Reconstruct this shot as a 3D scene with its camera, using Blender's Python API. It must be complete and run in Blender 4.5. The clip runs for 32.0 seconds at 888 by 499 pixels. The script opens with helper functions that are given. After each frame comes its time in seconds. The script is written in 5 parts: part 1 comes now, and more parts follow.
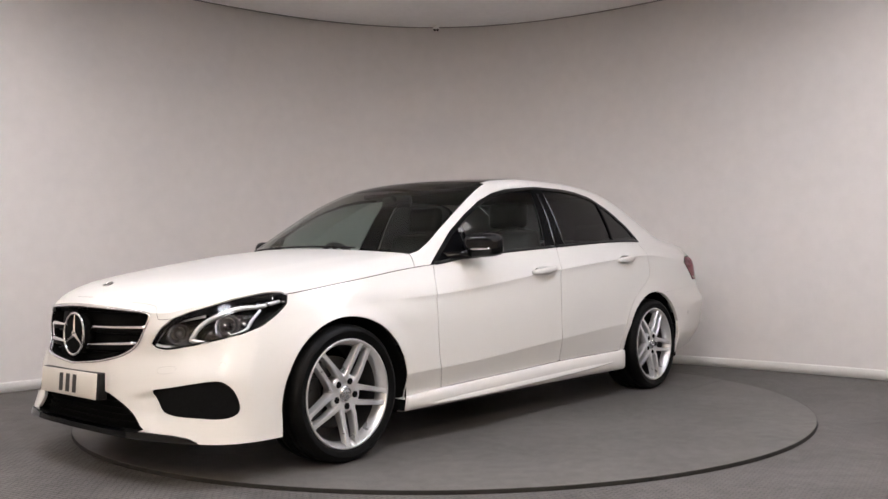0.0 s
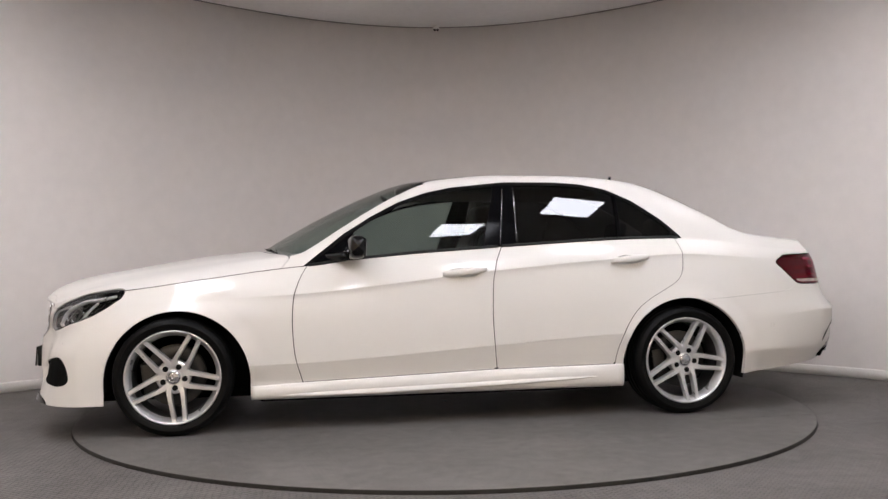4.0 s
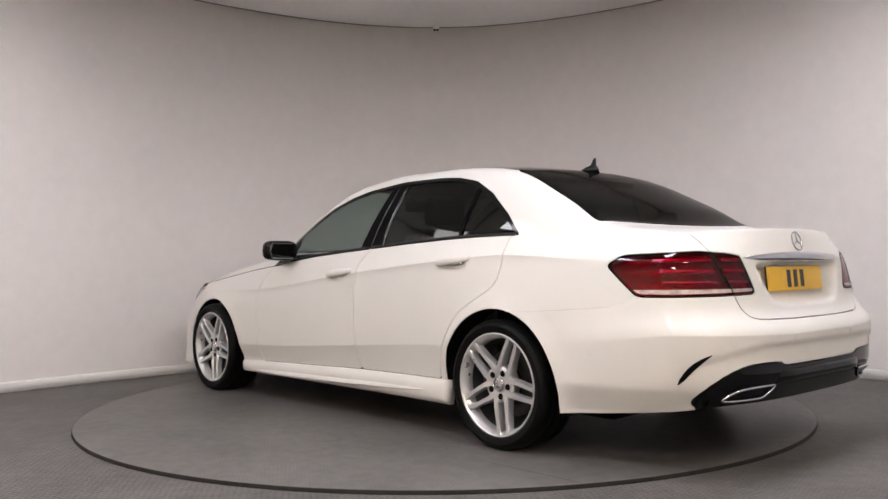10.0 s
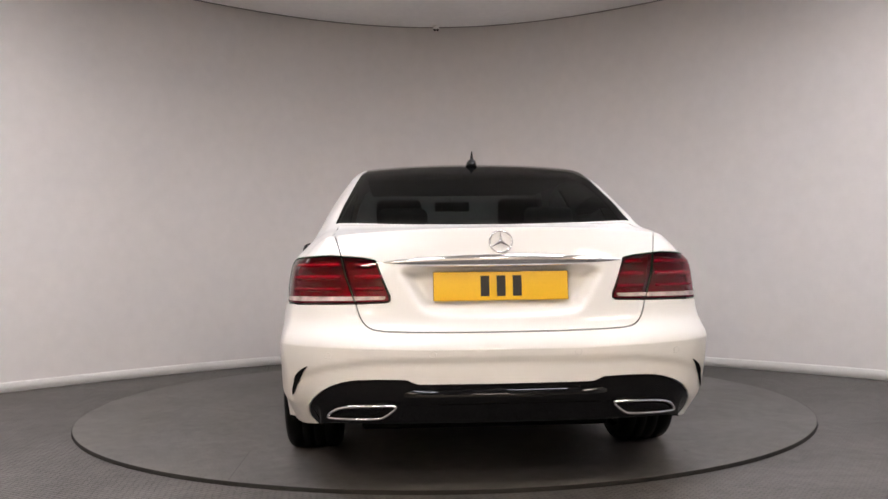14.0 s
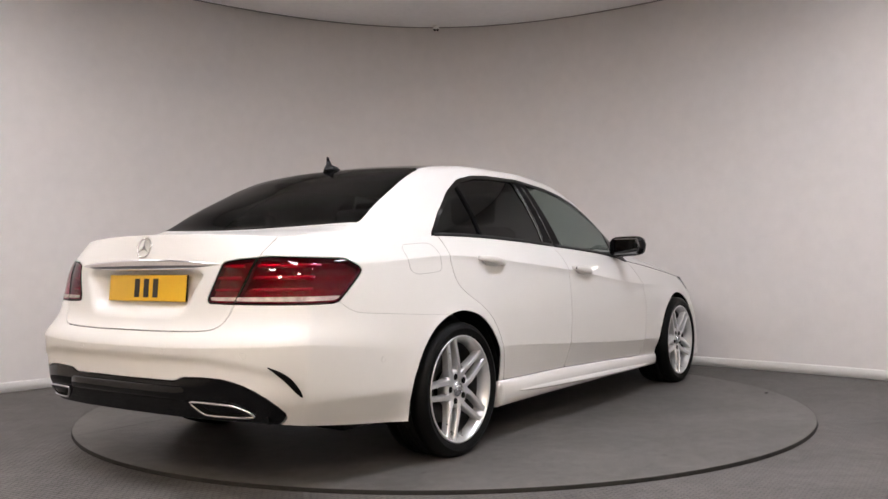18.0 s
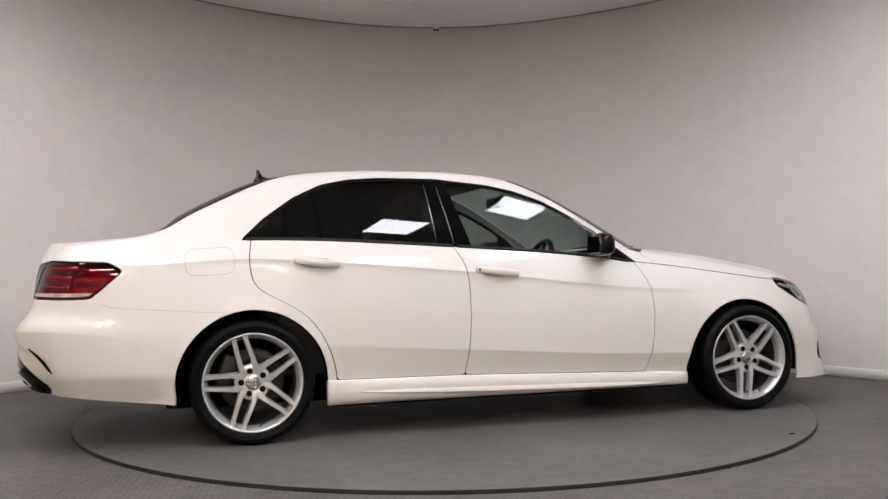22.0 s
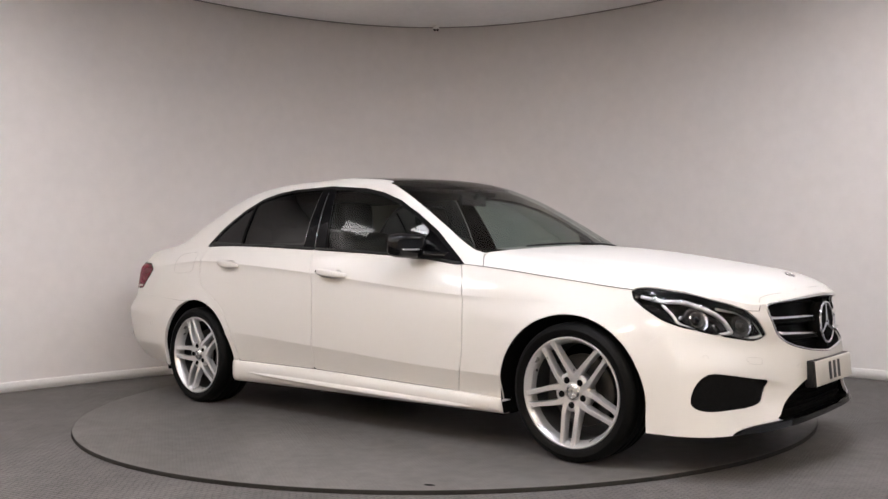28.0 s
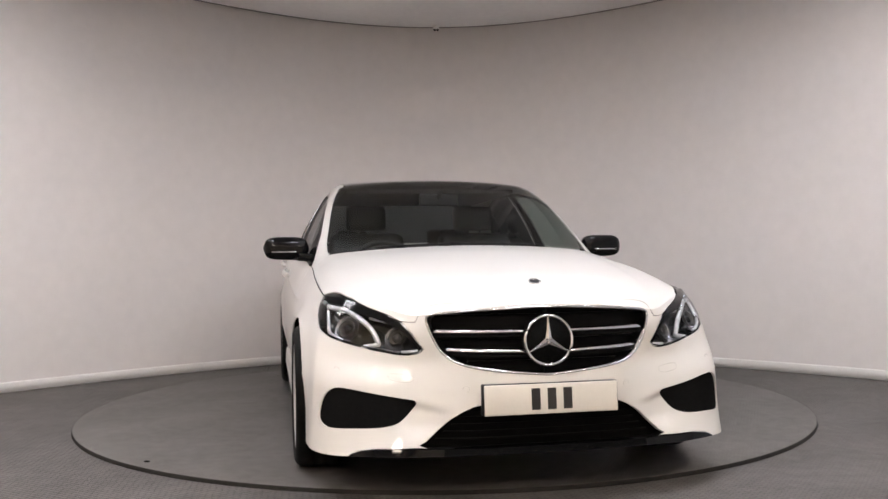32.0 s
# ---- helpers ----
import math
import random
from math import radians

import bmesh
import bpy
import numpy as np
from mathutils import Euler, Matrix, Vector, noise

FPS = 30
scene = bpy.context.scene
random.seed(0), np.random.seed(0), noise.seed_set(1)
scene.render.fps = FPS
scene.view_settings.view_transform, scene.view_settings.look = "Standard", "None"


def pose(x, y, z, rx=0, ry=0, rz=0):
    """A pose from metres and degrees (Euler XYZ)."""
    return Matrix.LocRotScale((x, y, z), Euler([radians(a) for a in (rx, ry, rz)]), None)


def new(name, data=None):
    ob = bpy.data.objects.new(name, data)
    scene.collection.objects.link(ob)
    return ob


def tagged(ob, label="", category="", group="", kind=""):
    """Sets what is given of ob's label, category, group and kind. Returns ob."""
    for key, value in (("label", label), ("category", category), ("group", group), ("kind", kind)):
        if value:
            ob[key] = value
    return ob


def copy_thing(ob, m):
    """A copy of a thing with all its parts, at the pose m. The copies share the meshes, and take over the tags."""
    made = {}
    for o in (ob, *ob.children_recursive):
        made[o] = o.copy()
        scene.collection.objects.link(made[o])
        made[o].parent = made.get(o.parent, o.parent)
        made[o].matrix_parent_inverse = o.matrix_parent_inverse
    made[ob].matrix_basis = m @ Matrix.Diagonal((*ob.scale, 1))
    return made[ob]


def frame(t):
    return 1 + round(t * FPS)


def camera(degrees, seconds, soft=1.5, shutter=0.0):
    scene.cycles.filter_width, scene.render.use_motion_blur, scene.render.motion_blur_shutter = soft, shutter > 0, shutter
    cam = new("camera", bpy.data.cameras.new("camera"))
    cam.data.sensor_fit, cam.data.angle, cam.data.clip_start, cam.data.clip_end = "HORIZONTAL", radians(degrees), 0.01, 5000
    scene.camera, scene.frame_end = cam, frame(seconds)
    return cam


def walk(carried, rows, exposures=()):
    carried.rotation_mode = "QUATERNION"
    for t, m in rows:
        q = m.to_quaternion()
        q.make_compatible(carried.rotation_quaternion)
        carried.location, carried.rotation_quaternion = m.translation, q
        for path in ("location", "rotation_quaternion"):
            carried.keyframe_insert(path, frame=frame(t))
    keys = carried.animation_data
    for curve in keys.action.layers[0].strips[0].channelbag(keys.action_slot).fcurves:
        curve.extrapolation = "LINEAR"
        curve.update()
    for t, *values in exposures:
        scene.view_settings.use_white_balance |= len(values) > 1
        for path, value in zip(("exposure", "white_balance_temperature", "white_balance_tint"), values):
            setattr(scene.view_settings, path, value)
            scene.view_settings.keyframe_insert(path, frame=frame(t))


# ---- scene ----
cam = camera(53.96, 32.0, soft=1.5)
EYE = Matrix.Translation((0.0, -5.659, 0.897)) @ Euler((0, 0, radians(-0.1))).to_matrix().to_4x4() @ Euler((radians(90.86), 0, 0)).to_matrix().to_4x4() @ Euler((0, 0, radians(-0.75))).to_matrix().to_4x4()
# the film camera stops down a little while the white flank fills its picture
walk(cam, [(0.0, EYE), (32.0, EYE)], [(0, 0.02), (2, -0.05), (6, -0.12), (9, 0.0), (12, 0.04), (14, 0.0), (18, 0.0), (20, -0.04), (22, -0.1), (24, -0.12), (26, -0.08), (28, 0.02), (32, 0.04)])

# ---- light: ceiling panels in a closed studio, no daylight ----
world = bpy.data.worlds.new("studio_dark")
world.use_nodes = True
world.node_tree.nodes["Background"].inputs[0].default_value = (0.9, 0.93, 1.0, 1)
world.node_tree.nodes["Background"].inputs[1].default_value = 0.02
scene.world = world
scene.view_settings.exposure = 0.0
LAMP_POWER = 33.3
ROOM_H = 3.21
FLOOR_Z = -0.015
# warm panels added out of view, standing for unseen light near the camera
FILL_PANELS = [(-2.2, -5.3), (2.4, -4.9), (-1.8, -7.3), (1.0, -7.3)]
COOL_PANELS = [(0.88, -2.46), (-1.65, -2.45), (1.72, -1.33), (-0.38, -3.78)]
DIM_PANELS = [(-2.52, -1.32)]
# the left one is unseen, added to match the right and lift its wall
SIDE_PANELS = [(2.88, -0.32), (-3.62, -0.32)]


# ---- materials ----
def mat(name, color, rough=0.5, metal=0.0, vary=0.06, scale=6.0, bump=0.0, bump_scale=60.0, coat=0.0, spec=0.5, rough_vary=0.05):
    """A painted, moulded or cast surface with mottling at two scales and a fine relief."""
    m = bpy.data.materials.new(name)
    m.use_nodes = True
    nt = m.node_tree
    b = nt.nodes["Principled BSDF"]
    b.inputs["Metallic"].default_value = metal
    b.inputs["Coat Weight"].default_value = coat
    b.inputs["Coat Roughness"].default_value = 0.03
    b.inputs["Specular IOR Level"].default_value = spec
    tc = nt.nodes.new("ShaderNodeTexCoord")
    n1 = nt.nodes.new("ShaderNodeTexNoise")
    n1.inputs["Scale"].default_value, n1.inputs["Detail"].default_value = scale, 6
    n2 = nt.nodes.new("ShaderNodeTexNoise")
    n2.inputs["Scale"].default_value, n2.inputs["Detail"].default_value = scale * 11, 4
    nt.links.new(tc.outputs["Object"], n1.inputs["Vector"])
    nt.links.new(tc.outputs["Object"], n2.inputs["Vector"])
    add = nt.nodes.new("ShaderNodeMath")
    add.operation = "ADD"
    nt.links.new(n1.outputs["Fac"], add.inputs[0])
    nt.links.new(n2.outputs["Fac"], add.inputs[1])
    ramp = nt.nodes.new("ShaderNodeMapRange")
    ramp.inputs["From Min"].default_value, ramp.inputs["From Max"].default_value = 0.7, 1.3
    nt.links.new(add.outputs[0], ramp.inputs["Value"])
    mix = nt.nodes.new("ShaderNodeMix")
    mix.data_type = "RGBA"
    mix.inputs["A"].default_value = (*[c * (1 - vary) for c in color], 1)
    mix.inputs["B"].default_value = (*[min(1, c * (1 + vary)) for c in color], 1)
    nt.links.new(ramp.outputs[0], mix.inputs["Factor"])
    nt.links.new(mix.outputs["Result"], b.inputs["Base Color"])
    rr = nt.nodes.new("ShaderNodeMapRange")
    rr.inputs["To Min"].default_value, rr.inputs["To Max"].default_value = max(0.02, rough - rough_vary), min(1, rough + rough_vary)
    nt.links.new(n1.outputs["Fac"], rr.inputs["Value"])
    nt.links.new(rr.outputs[0], b.inputs["Roughness"])
    if bump:
        n3 = nt.nodes.new("ShaderNodeTexNoise")
        n3.inputs["Scale"].default_value = bump_scale
        nt.links.new(tc.outputs["Object"], n3.inputs["Vector"])
        bp = nt.nodes.new("ShaderNodeBump")
        bp.inputs["Strength"].default_value, bp.inputs["Distance"].default_value = bump, 0.004
        nt.links.new(n3.outputs["Fac"], bp.inputs["Height"])
        nt.links.new(bp.outputs[0], b.inputs["Normal"])
    return m


def glass(name, tint, gloss=1.0, rough=0.0):
    """A pane: tinted see-through with a Fresnel gloss."""
    m = bpy.data.materials.new(name)
    m.use_nodes = True
    nt = m.node_tree
    nt.nodes.remove(nt.nodes["Principled BSDF"])
    out = nt.nodes["Material Output"]
    tr, gl, fr, mix = (nt.nodes.new("ShaderNode" + k) for k in ("BsdfTransparent", "BsdfGlossy", "LayerWeight", "MixShader"))
    tr.inputs["Color"].default_value = (*tint, 1)
    gl.inputs["Roughness"].default_value = rough
    gl.inputs["Color"].default_value = (gloss, gloss, gloss, 1)
    fr.inputs["Blend"].default_value = 0.5
    power, rise = nt.nodes.new("ShaderNodeMath"), nt.nodes.new("ShaderNodeMath")
    power.operation, rise.operation = "POWER", "MULTIPLY_ADD"
    power.inputs[1].default_value, rise.inputs[1].default_value, rise.inputs[2].default_value = 5.0, 0.95, 0.045
    nt.links.new(fr.outputs["Facing"], power.inputs[0])
    nt.links.new(power.outputs[0], rise.inputs[0])
    nt.links.new(rise.outputs[0], mix.inputs[0])
    nt.links.new(tr.outputs[0], mix.inputs[1])
    nt.links.new(gl.outputs[0], mix.inputs[2])
    nt.links.new(mix.outputs[0], out.inputs["Surface"])
    return m


def tread(name, color, pitch, depth, rough, groove_tone):
    """Rubber flooring with rows of small raised bars, scuffs and dust."""
    m = mat(name, color, rough, 0, 0.24, 1.3, spec=0.14, rough_vary=0.1)
    nt = m.node_tree
    b = nt.nodes["Principled BSDF"]
    tc = next(n for n in nt.nodes if n.type == "TEX_COORD")
    mp = nt.nodes.new("ShaderNodeMapping")
    mp.inputs["Rotation"].default_value = (0, 0, radians(32))
    br = nt.nodes.new("ShaderNodeTexBrick")
    br.inputs["Scale"].default_value = 1.0
    br.inputs["Brick Width"].default_value, br.inputs["Row Height"].default_value = pitch * 1.7, pitch
    br.inputs["Mortar Size"].default_value, br.inputs["Mortar Smooth"].default_value = pitch * 0.22, 0.7
    nt.links.new(tc.outputs["Object"], mp.inputs["Vector"])
    nt.links.new(mp.outputs[0], br.inputs["Vector"])
    bp = nt.nodes.new("ShaderNodeBump")
    bp.inputs["Strength"].default_value, bp.inputs["Distance"].default_value, bp.invert = 0.9, depth, True
    nt.links.new(br.outputs["Fac"], bp.inputs["Height"])
    nt.links.new(bp.outputs[0], b.inputs["Normal"])
    stain = nt.nodes.new("ShaderNodeTexNoise")
    stain.inputs["Scale"].default_value, stain.inputs["Detail"].default_value, stain.inputs["Distortion"].default_value = 1.6, 3, 0.0
    nt.links.new(tc.outputs["Object"], stain.inputs["Vector"])
    dull = nt.nodes.new("ShaderNodeMapRange")
    dull.inputs["From Min"].default_value, dull.inputs["From Max"].default_value = 0.3, 0.7
    dull.inputs["To Min"].default_value, dull.inputs["To Max"].default_value = rough - 0.03, rough + 0.04
    nt.links.new(stain.outputs["Fac"], dull.inputs["Value"])
    nt.links.new(dull.outputs[0], b.inputs["Roughness"])
    base = b.inputs["Base Color"].links[0].from_socket
    # grooves between the raised bars are multiplied to a darker tone
    worn = nt.nodes.new("ShaderNodeMix")
    worn.data_type, worn.blend_type = "RGBA", "MULTIPLY"
    worn.inputs["B"].default_value = (groove_tone, groove_tone, groove_tone, 1)
    nt.links.new(br.outputs["Fac"], worn.inputs["Factor"])
    nt.links.new(base, worn.inputs["A"])
    nt.links.new(worn.outputs["Result"], b.inputs["Base Color"])
    return m


def glow(name, color, strength):
    m = bpy.data.materials.new(name)
    m.use_nodes = True
    b = m.node_tree.nodes["Principled BSDF"]
    b.inputs["Emission Color"].default_value = (*color, 1)
    b.inputs["Emission Strength"].default_value = strength
    b.inputs["Base Color"].default_value = (0.8, 0.8, 0.8, 1)
    return m


# unseen hall walls, tinted to bounce warm light, cool on the right
WARM_BOUNCE = mat("hall_cream_paint", (0.83, 0.745, 0.65), 0.8, 0, 0.06, 1.2, 0.1, 120)
COOL_BOUNCE = mat("hall_pale_blue_paint", (0.66, 0.69, 0.74), 0.8, 0, 0.06, 1.2, 0.1, 120)
WALL = mat("wall_paint", (0.79, 0.755, 0.745), 0.75, 0, 0.03, 0.9, 0.08, 240)
CEIL = mat("ceiling_tile", (0.86, 0.845, 0.84), 0.85, 0, 0.04, 1.5, 0.12, 160)
SKIRT = mat("skirting_paint", (0.83, 0.815, 0.80), 0.5, 0, 0.03, 3)
FLOOR = tread("rubber_floor", (0.142, 0.133, 0.128), 0.021, 0.0050, 0.48, 0.62)
DISC = tread("turntable_rubber", (0.122, 0.115, 0.110), 0.017, 0.0005, 0.40, 0.88)
RING = mat("black_rubber", (0.016, 0.0145, 0.013), 0.6, 0, 0.3, 8, spec=0.2)
FLOORJOINT = mat("floor_joint", (0.075, 0.071, 0.069), 0.6, 0, 0.3, 20)
HAIR = mat("hairline_grey", (0.45, 0.435, 0.42), 0.6, 0, 0.05, 8)
JOINT = mat("grey_joint", (0.30, 0.29, 0.28), 0.6, 0, 0.05, 8)
WHITE = mat("white_car_paint", (0.675, 0.656, 0.632), 0.34, 0, 0.006, 3, 0, 0, 0.5, 0.1, 0.01)
WHITE.node_tree.nodes["Principled BSDF"].inputs["Coat Roughness"].default_value = 0.06
BLACK = mat("gloss_black", (0.0035, 0.0035, 0.004), 0.06, 0, 0.1, 6, 0, 0, 0.0, 0.21, 0.02)
TRIM = mat("satin_black", (0.012, 0.012, 0.012), 0.45, 0, 0.15, 12, 0.1, 300, 0, 0.2)
DARK = mat("cavity_black", (0.006, 0.006, 0.006), 0.9, 0, 0.2, 8, spec=0.04)
GRILLE = mat("grille_black", (0.004, 0.004, 0.0042), 0.5, 0, 0.1, 20, spec=0.05)
GUIDE = mat("frosted_guide", (0.66, 0.67, 0.69), 0.32, 0.45, 0.3, 40, 0.6, 130)
PILLAR = mat("black_pillar_film", (0.003, 0.003, 0.0035), 0.10, 0, 0.1, 12, spec=0.04)
TYRE = mat("tyre_rubber", (0.0035, 0.0035, 0.0035), 0.5, 0, 0.2, 20, 0.2, 200, 0, 0.10)
ALLOY = mat("silver_alloy", (0.61, 0.61, 0.62), 0.29, 0.66, 0.05, 12)
# the alloy again, darkened for the shade inside the wheel barrel
BARREL = mat("shaded_alloy", (0.06, 0.06, 0.062), 0.5, 0.5, 0.1, 14)
STEEL = mat("brake_steel", (0.05, 0.048, 0.046), 0.45, 0.7, 0.15, 30)
CHROME = mat("chrome", (0.66, 0.66, 0.68), 0.08, 1.0, 0.02, 10, rough_vary=0.02)
PLATE_W = mat("white_plate", (0.64, 0.61, 0.56), 0.35, 0, 0.02, 10)
PLATE_Y = mat("yellow_plate", (0.78, 0.46, 0.02), 0.35, 0, 0.03, 10)
INK = mat("plate_ink", (0.015, 0.013, 0.012), 0.5)
CLEAR = glass("windscreen_glass", (0.58, 0.65, 0.63), 0.7)
REAR = glass("rear_screen_glass", (0.085, 0.092, 0.094), 0.5)
TINT = glass("door_glass", (0.46, 0.53, 0.505), 0.66)
PRIVACY = glass("privacy_glass", (0.050, 0.053, 0.055), 0.66)
LENS = glass("lamp_lens", (0.90, 0.91, 0.92), 0.5)
RED = glass("red_lens", (0.58, 0.012, 0.14), 0.7)
REDBODY = mat("red_reflector", (0.40, 0.007, 0.05), 0.16, 0.5, 0.65, 45, 1.0, 55)
CRIMSON = mat("crimson_bar", (0.95, 0.08, 0.22), 0.14, 0.45, 0.35, 35, 0.6, 60)
REDDARK = mat("dark_red_band", (0.13, 0.005, 0.008), 0.3, 0.1, 0.2, 30)
PINK = mat("pale_lamp_strip", (0.50, 0.36, 0.35), 0.15, 0.0, 0.45, 30, 0.8, 90)
LEATHER = mat("black_leather", (0.008, 0.0078, 0.0078), 0.5, 0, 0.2, 10, 0.3, 120)
MIRROR = mat("mirror_glass", (0.24, 0.25, 0.26), 0.03, 1.0, 0.01, 4, rough_vary=0.01)
BOWL = mat("dark_reflector", (0.34, 0.34, 0.36), 0.25, 0.85, 0.3, 40, 0.4, 90)
SILVER = mat("reflector_silver", (0.55, 0.56, 0.58), 0.2, 0.95, 0.1, 30)
# glow of the added warm fill panels
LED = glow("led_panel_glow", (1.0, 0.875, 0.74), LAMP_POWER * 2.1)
LED_SIDE = glow("dimmed_panel_glow", (1.0, 0.95, 0.95), LAMP_POWER * 0.22)
LED_COOL = glow("cool_panel_glow", (0.965, 0.975, 1.075), LAMP_POWER)
LED_DIM = glow("weaker_panel_glow", (0.985, 0.97, 1.02), LAMP_POWER * 0.58)


# ---- mesh tools: a mesh is (rows of x y z a b, faces) ----
def pchip(xs, ys):
    """A smooth curve through the given stations that never overshoots."""
    xs, ys = np.asarray(xs, float), np.asarray(ys, float)
    if xs[0] > xs[-1]:
        xs, ys = xs[::-1], ys[::-1]
    h, d = np.diff(xs), np.diff(ys) / np.diff(xs)
    m = np.zeros(len(xs))
    for i in range(1, len(xs) - 1):
        if d[i - 1] * d[i] > 0:
            w1, w2 = 2 * h[i] + h[i - 1], h[i] + 2 * h[i - 1]
            m[i] = (w1 + w2) / (w1 / d[i - 1] + w2 / d[i])
    m[0], m[-1] = d[0], d[-1]

    def at(x):
        x = np.clip(np.asarray(x, float), xs[0], xs[-1])
        k = np.clip(np.searchsorted(xs, x) - 1, 0, len(h) - 1)
        s = (x - xs[k]) / h[k]
        return (2 * s**3 - 3 * s**2 + 1) * ys[k] + (s**3 - 2 * s**2 + s) * h[k] * m[k] + (3 * s**2 - 2 * s**3) * ys[k + 1] + (s**3 - s**2) * h[k] * m[k + 1]
    return at


def line(pairs):
    """A broken line through (position, value) pairs."""
    q = sorted(pairs)
    return lambda x: np.interp(x, [a for a, _ in q], [b for _, b in q])


def sdf(poly, p, q):
    """Signed distance of points (p, q) to a closed outline, negative inside."""
    poly = np.asarray(poly, float)
    best, inside = np.full(np.shape(p), 1e9), np.zeros(np.shape(p), bool)
    for (x0, y0), (x1, y1) in zip(poly, np.roll(poly, -1, 0)):
        dx, dy = x1 - x0, y1 - y0
        t = np.clip(((p - x0) * dx + (q - y0) * dy) / (dx * dx + dy * dy + 1e-12), 0, 1)
        best = np.minimum(best, np.hypot(p - x0 - t * dx, q - y0 - t * dy))
        if dy:
            inside ^= ((y0 > q) != (y1 > q)) & (p < (q - y0) * dx / dy + x0)
    return np.where(inside, -best, best)


def smooth_outline(pts, n=8):
    """A closed outline rounded through its corners (quadratic B-spline)."""
    pts = [np.array(p, float) for p in pts]
    out = []
    for i, p in enumerate(pts):
        a, b = (pts[i - 1] + p) / 2, (p + pts[(i + 1) % len(pts)]) / 2
        for k in range(n):
            t = k / n
            out.append((1 - t) ** 2 * a + 2 * t * (1 - t) * p + t * t * b)
    return out


def split(M, g):
    """Cut a mesh along g = 0; returns the part with g < 0 and the rest."""
    V, F = M
    if not len(F):
        return M, M
    val = g(V)
    V = [np.array(v) for v in V]
    val = list(val)
    made = {}

    def root(i, j):
        key = (min(i, j), max(i, j))
        if key not in made:
            a, b, fa, fb = V[key[0]], V[key[1]], val[key[0]], val[key[1]]
            for _ in range(3):
                t = fa / (fa - fb)
                c = a + (b - a) * t
                fc = float(g(c[None])[0])
                if abs(fc) < 1e-5:
                    break
                if (fc < 0) == (fa < 0):
                    a, fa = c, fc
                else:
                    b, fb = c, fc
            made[key] = len(V)
            V.append(c)
            val.append(0.0)
        return made[key]
    ins, outs = [], []
    for f in F:
        s = [val[i] < 0 for i in f]
        if all(s):
            ins.append(f)
        elif not any(s):
            outs.append(f)
        else:
            pi, po = [], []
            for k, i in enumerate(f):
                j = f[(k + 1) % len(f)]
                (pi if val[i] < 0 else po).append(i)
                if (val[i] < 0) != (val[j] < 0):
                    r = root(i, j)
                    pi.append(r), po.append(r)
            if len(pi) > 2:
                ins.append(tuple(pi))
            if len(po) > 2:
                outs.append(tuple(po))
    V = np.array(V)
    return tidy((V, ins)), tidy((V, outs))


def tidy(M):
    V, F = M
    used = sorted({i for f in F for i in f})
    if not used:
        return np.zeros((0, 5)), []
    new_index = {o: n for n, o in enumerate(used)}
    return np.asarray(V)[used], [tuple(new_index[i] for i in f) for f in F]


def join(*meshes, tol=4e-4):
    """Several meshes as one, with the points that meet welded."""
    V, F, seen = [], [], {}
    for v, f in meshes:
        idx = []
        for row in v:
            key = tuple(np.round(row[:3] / tol).astype(int))
            if key not in seen:
                seen[key] = len(V)
                V.append(row)
            idx.append(seen[key])
        for face in f:
            g = [idx[i] for i in face]
            g = [a for k, a in enumerate(g) if a != g[k - 1]]
            if len(set(g)) > 2:
                F.append(tuple(g))
    return np.array(V), F


def flip(M):
    """The mirror image on the other side of the car."""
    V = np.array(M[0])
    V[:, 1] *= -1
    return V, [tuple(reversed(f)) for f in M[1]]


def whole(M):
    V = np.array(M[0])
    V[np.abs(V[:, 1]) < 2e-3, 1] = 0
    return join((V, M[1]), flip((V, M[1])))


def normals(M):
    V, F = M
    N = np.zeros((len(V), 3))
    for f in F:
        p = V[list(f), :3]
        n = sum((np.cross(p[k] - p[0], p[k + 1] - p[0]) for k in range(1, len(f) - 1)), np.zeros(3))
        for i in f:
            N[i] += n
    return N / (np.linalg.norm(N, axis=1)[:, None] + 1e-12)


def push(M, d):
    """Moved along its normals by d (inward when negative)."""
    V = np.array(M[0])
    V[:, :3] += normals(M) * d
    return V, M[1]


def edges_of(M):
    """Open edges in face order."""
    count = {}
    for f in M[1]:
        for k, i in enumerate(f):
            count[(i, f[(k + 1) % len(f)])] = 1
    return [e for e in count if (e[1], e[0]) not in count]


def sheet(M, depth=0.014):
    """A pressed panel: its open edges are turned inward."""
    V, F = M
    N = normals(M)
    V2, F2, made = list(V), list(F), {}

    def pt(i, k):
        if (i, k) not in made:
            made[(i, k)] = len(V2)
            row = np.array(V[i])
            row[:3] -= N[i] * (depth * k)
            V2.append(row)
        return made[(i, k)]
    for i, j in edges_of(M):
        if abs(V[i][1]) < 1e-4 and abs(V[j][1]) < 1e-4:
            continue
        F2.append((pt(j, 0), pt(i, 0), pt(i, 1), pt(j, 1)))
    return np.array(V2), F2


def obj(name, M, material, parent=None, label="", smooth=True, m=None):
    me = bpy.data.meshes.new(name)
    me.from_pydata([tuple(v[:3]) for v in M[0]], [], M[1])
    me.materials.append(material)
    if smooth:
        me.shade_smooth()
    me.update()
    ob = new(name, me)
    if parent:
        ob.parent = parent
    if m is not None:
        ob.matrix_local = m
    if label:
        ob["label"] = label
    return ob


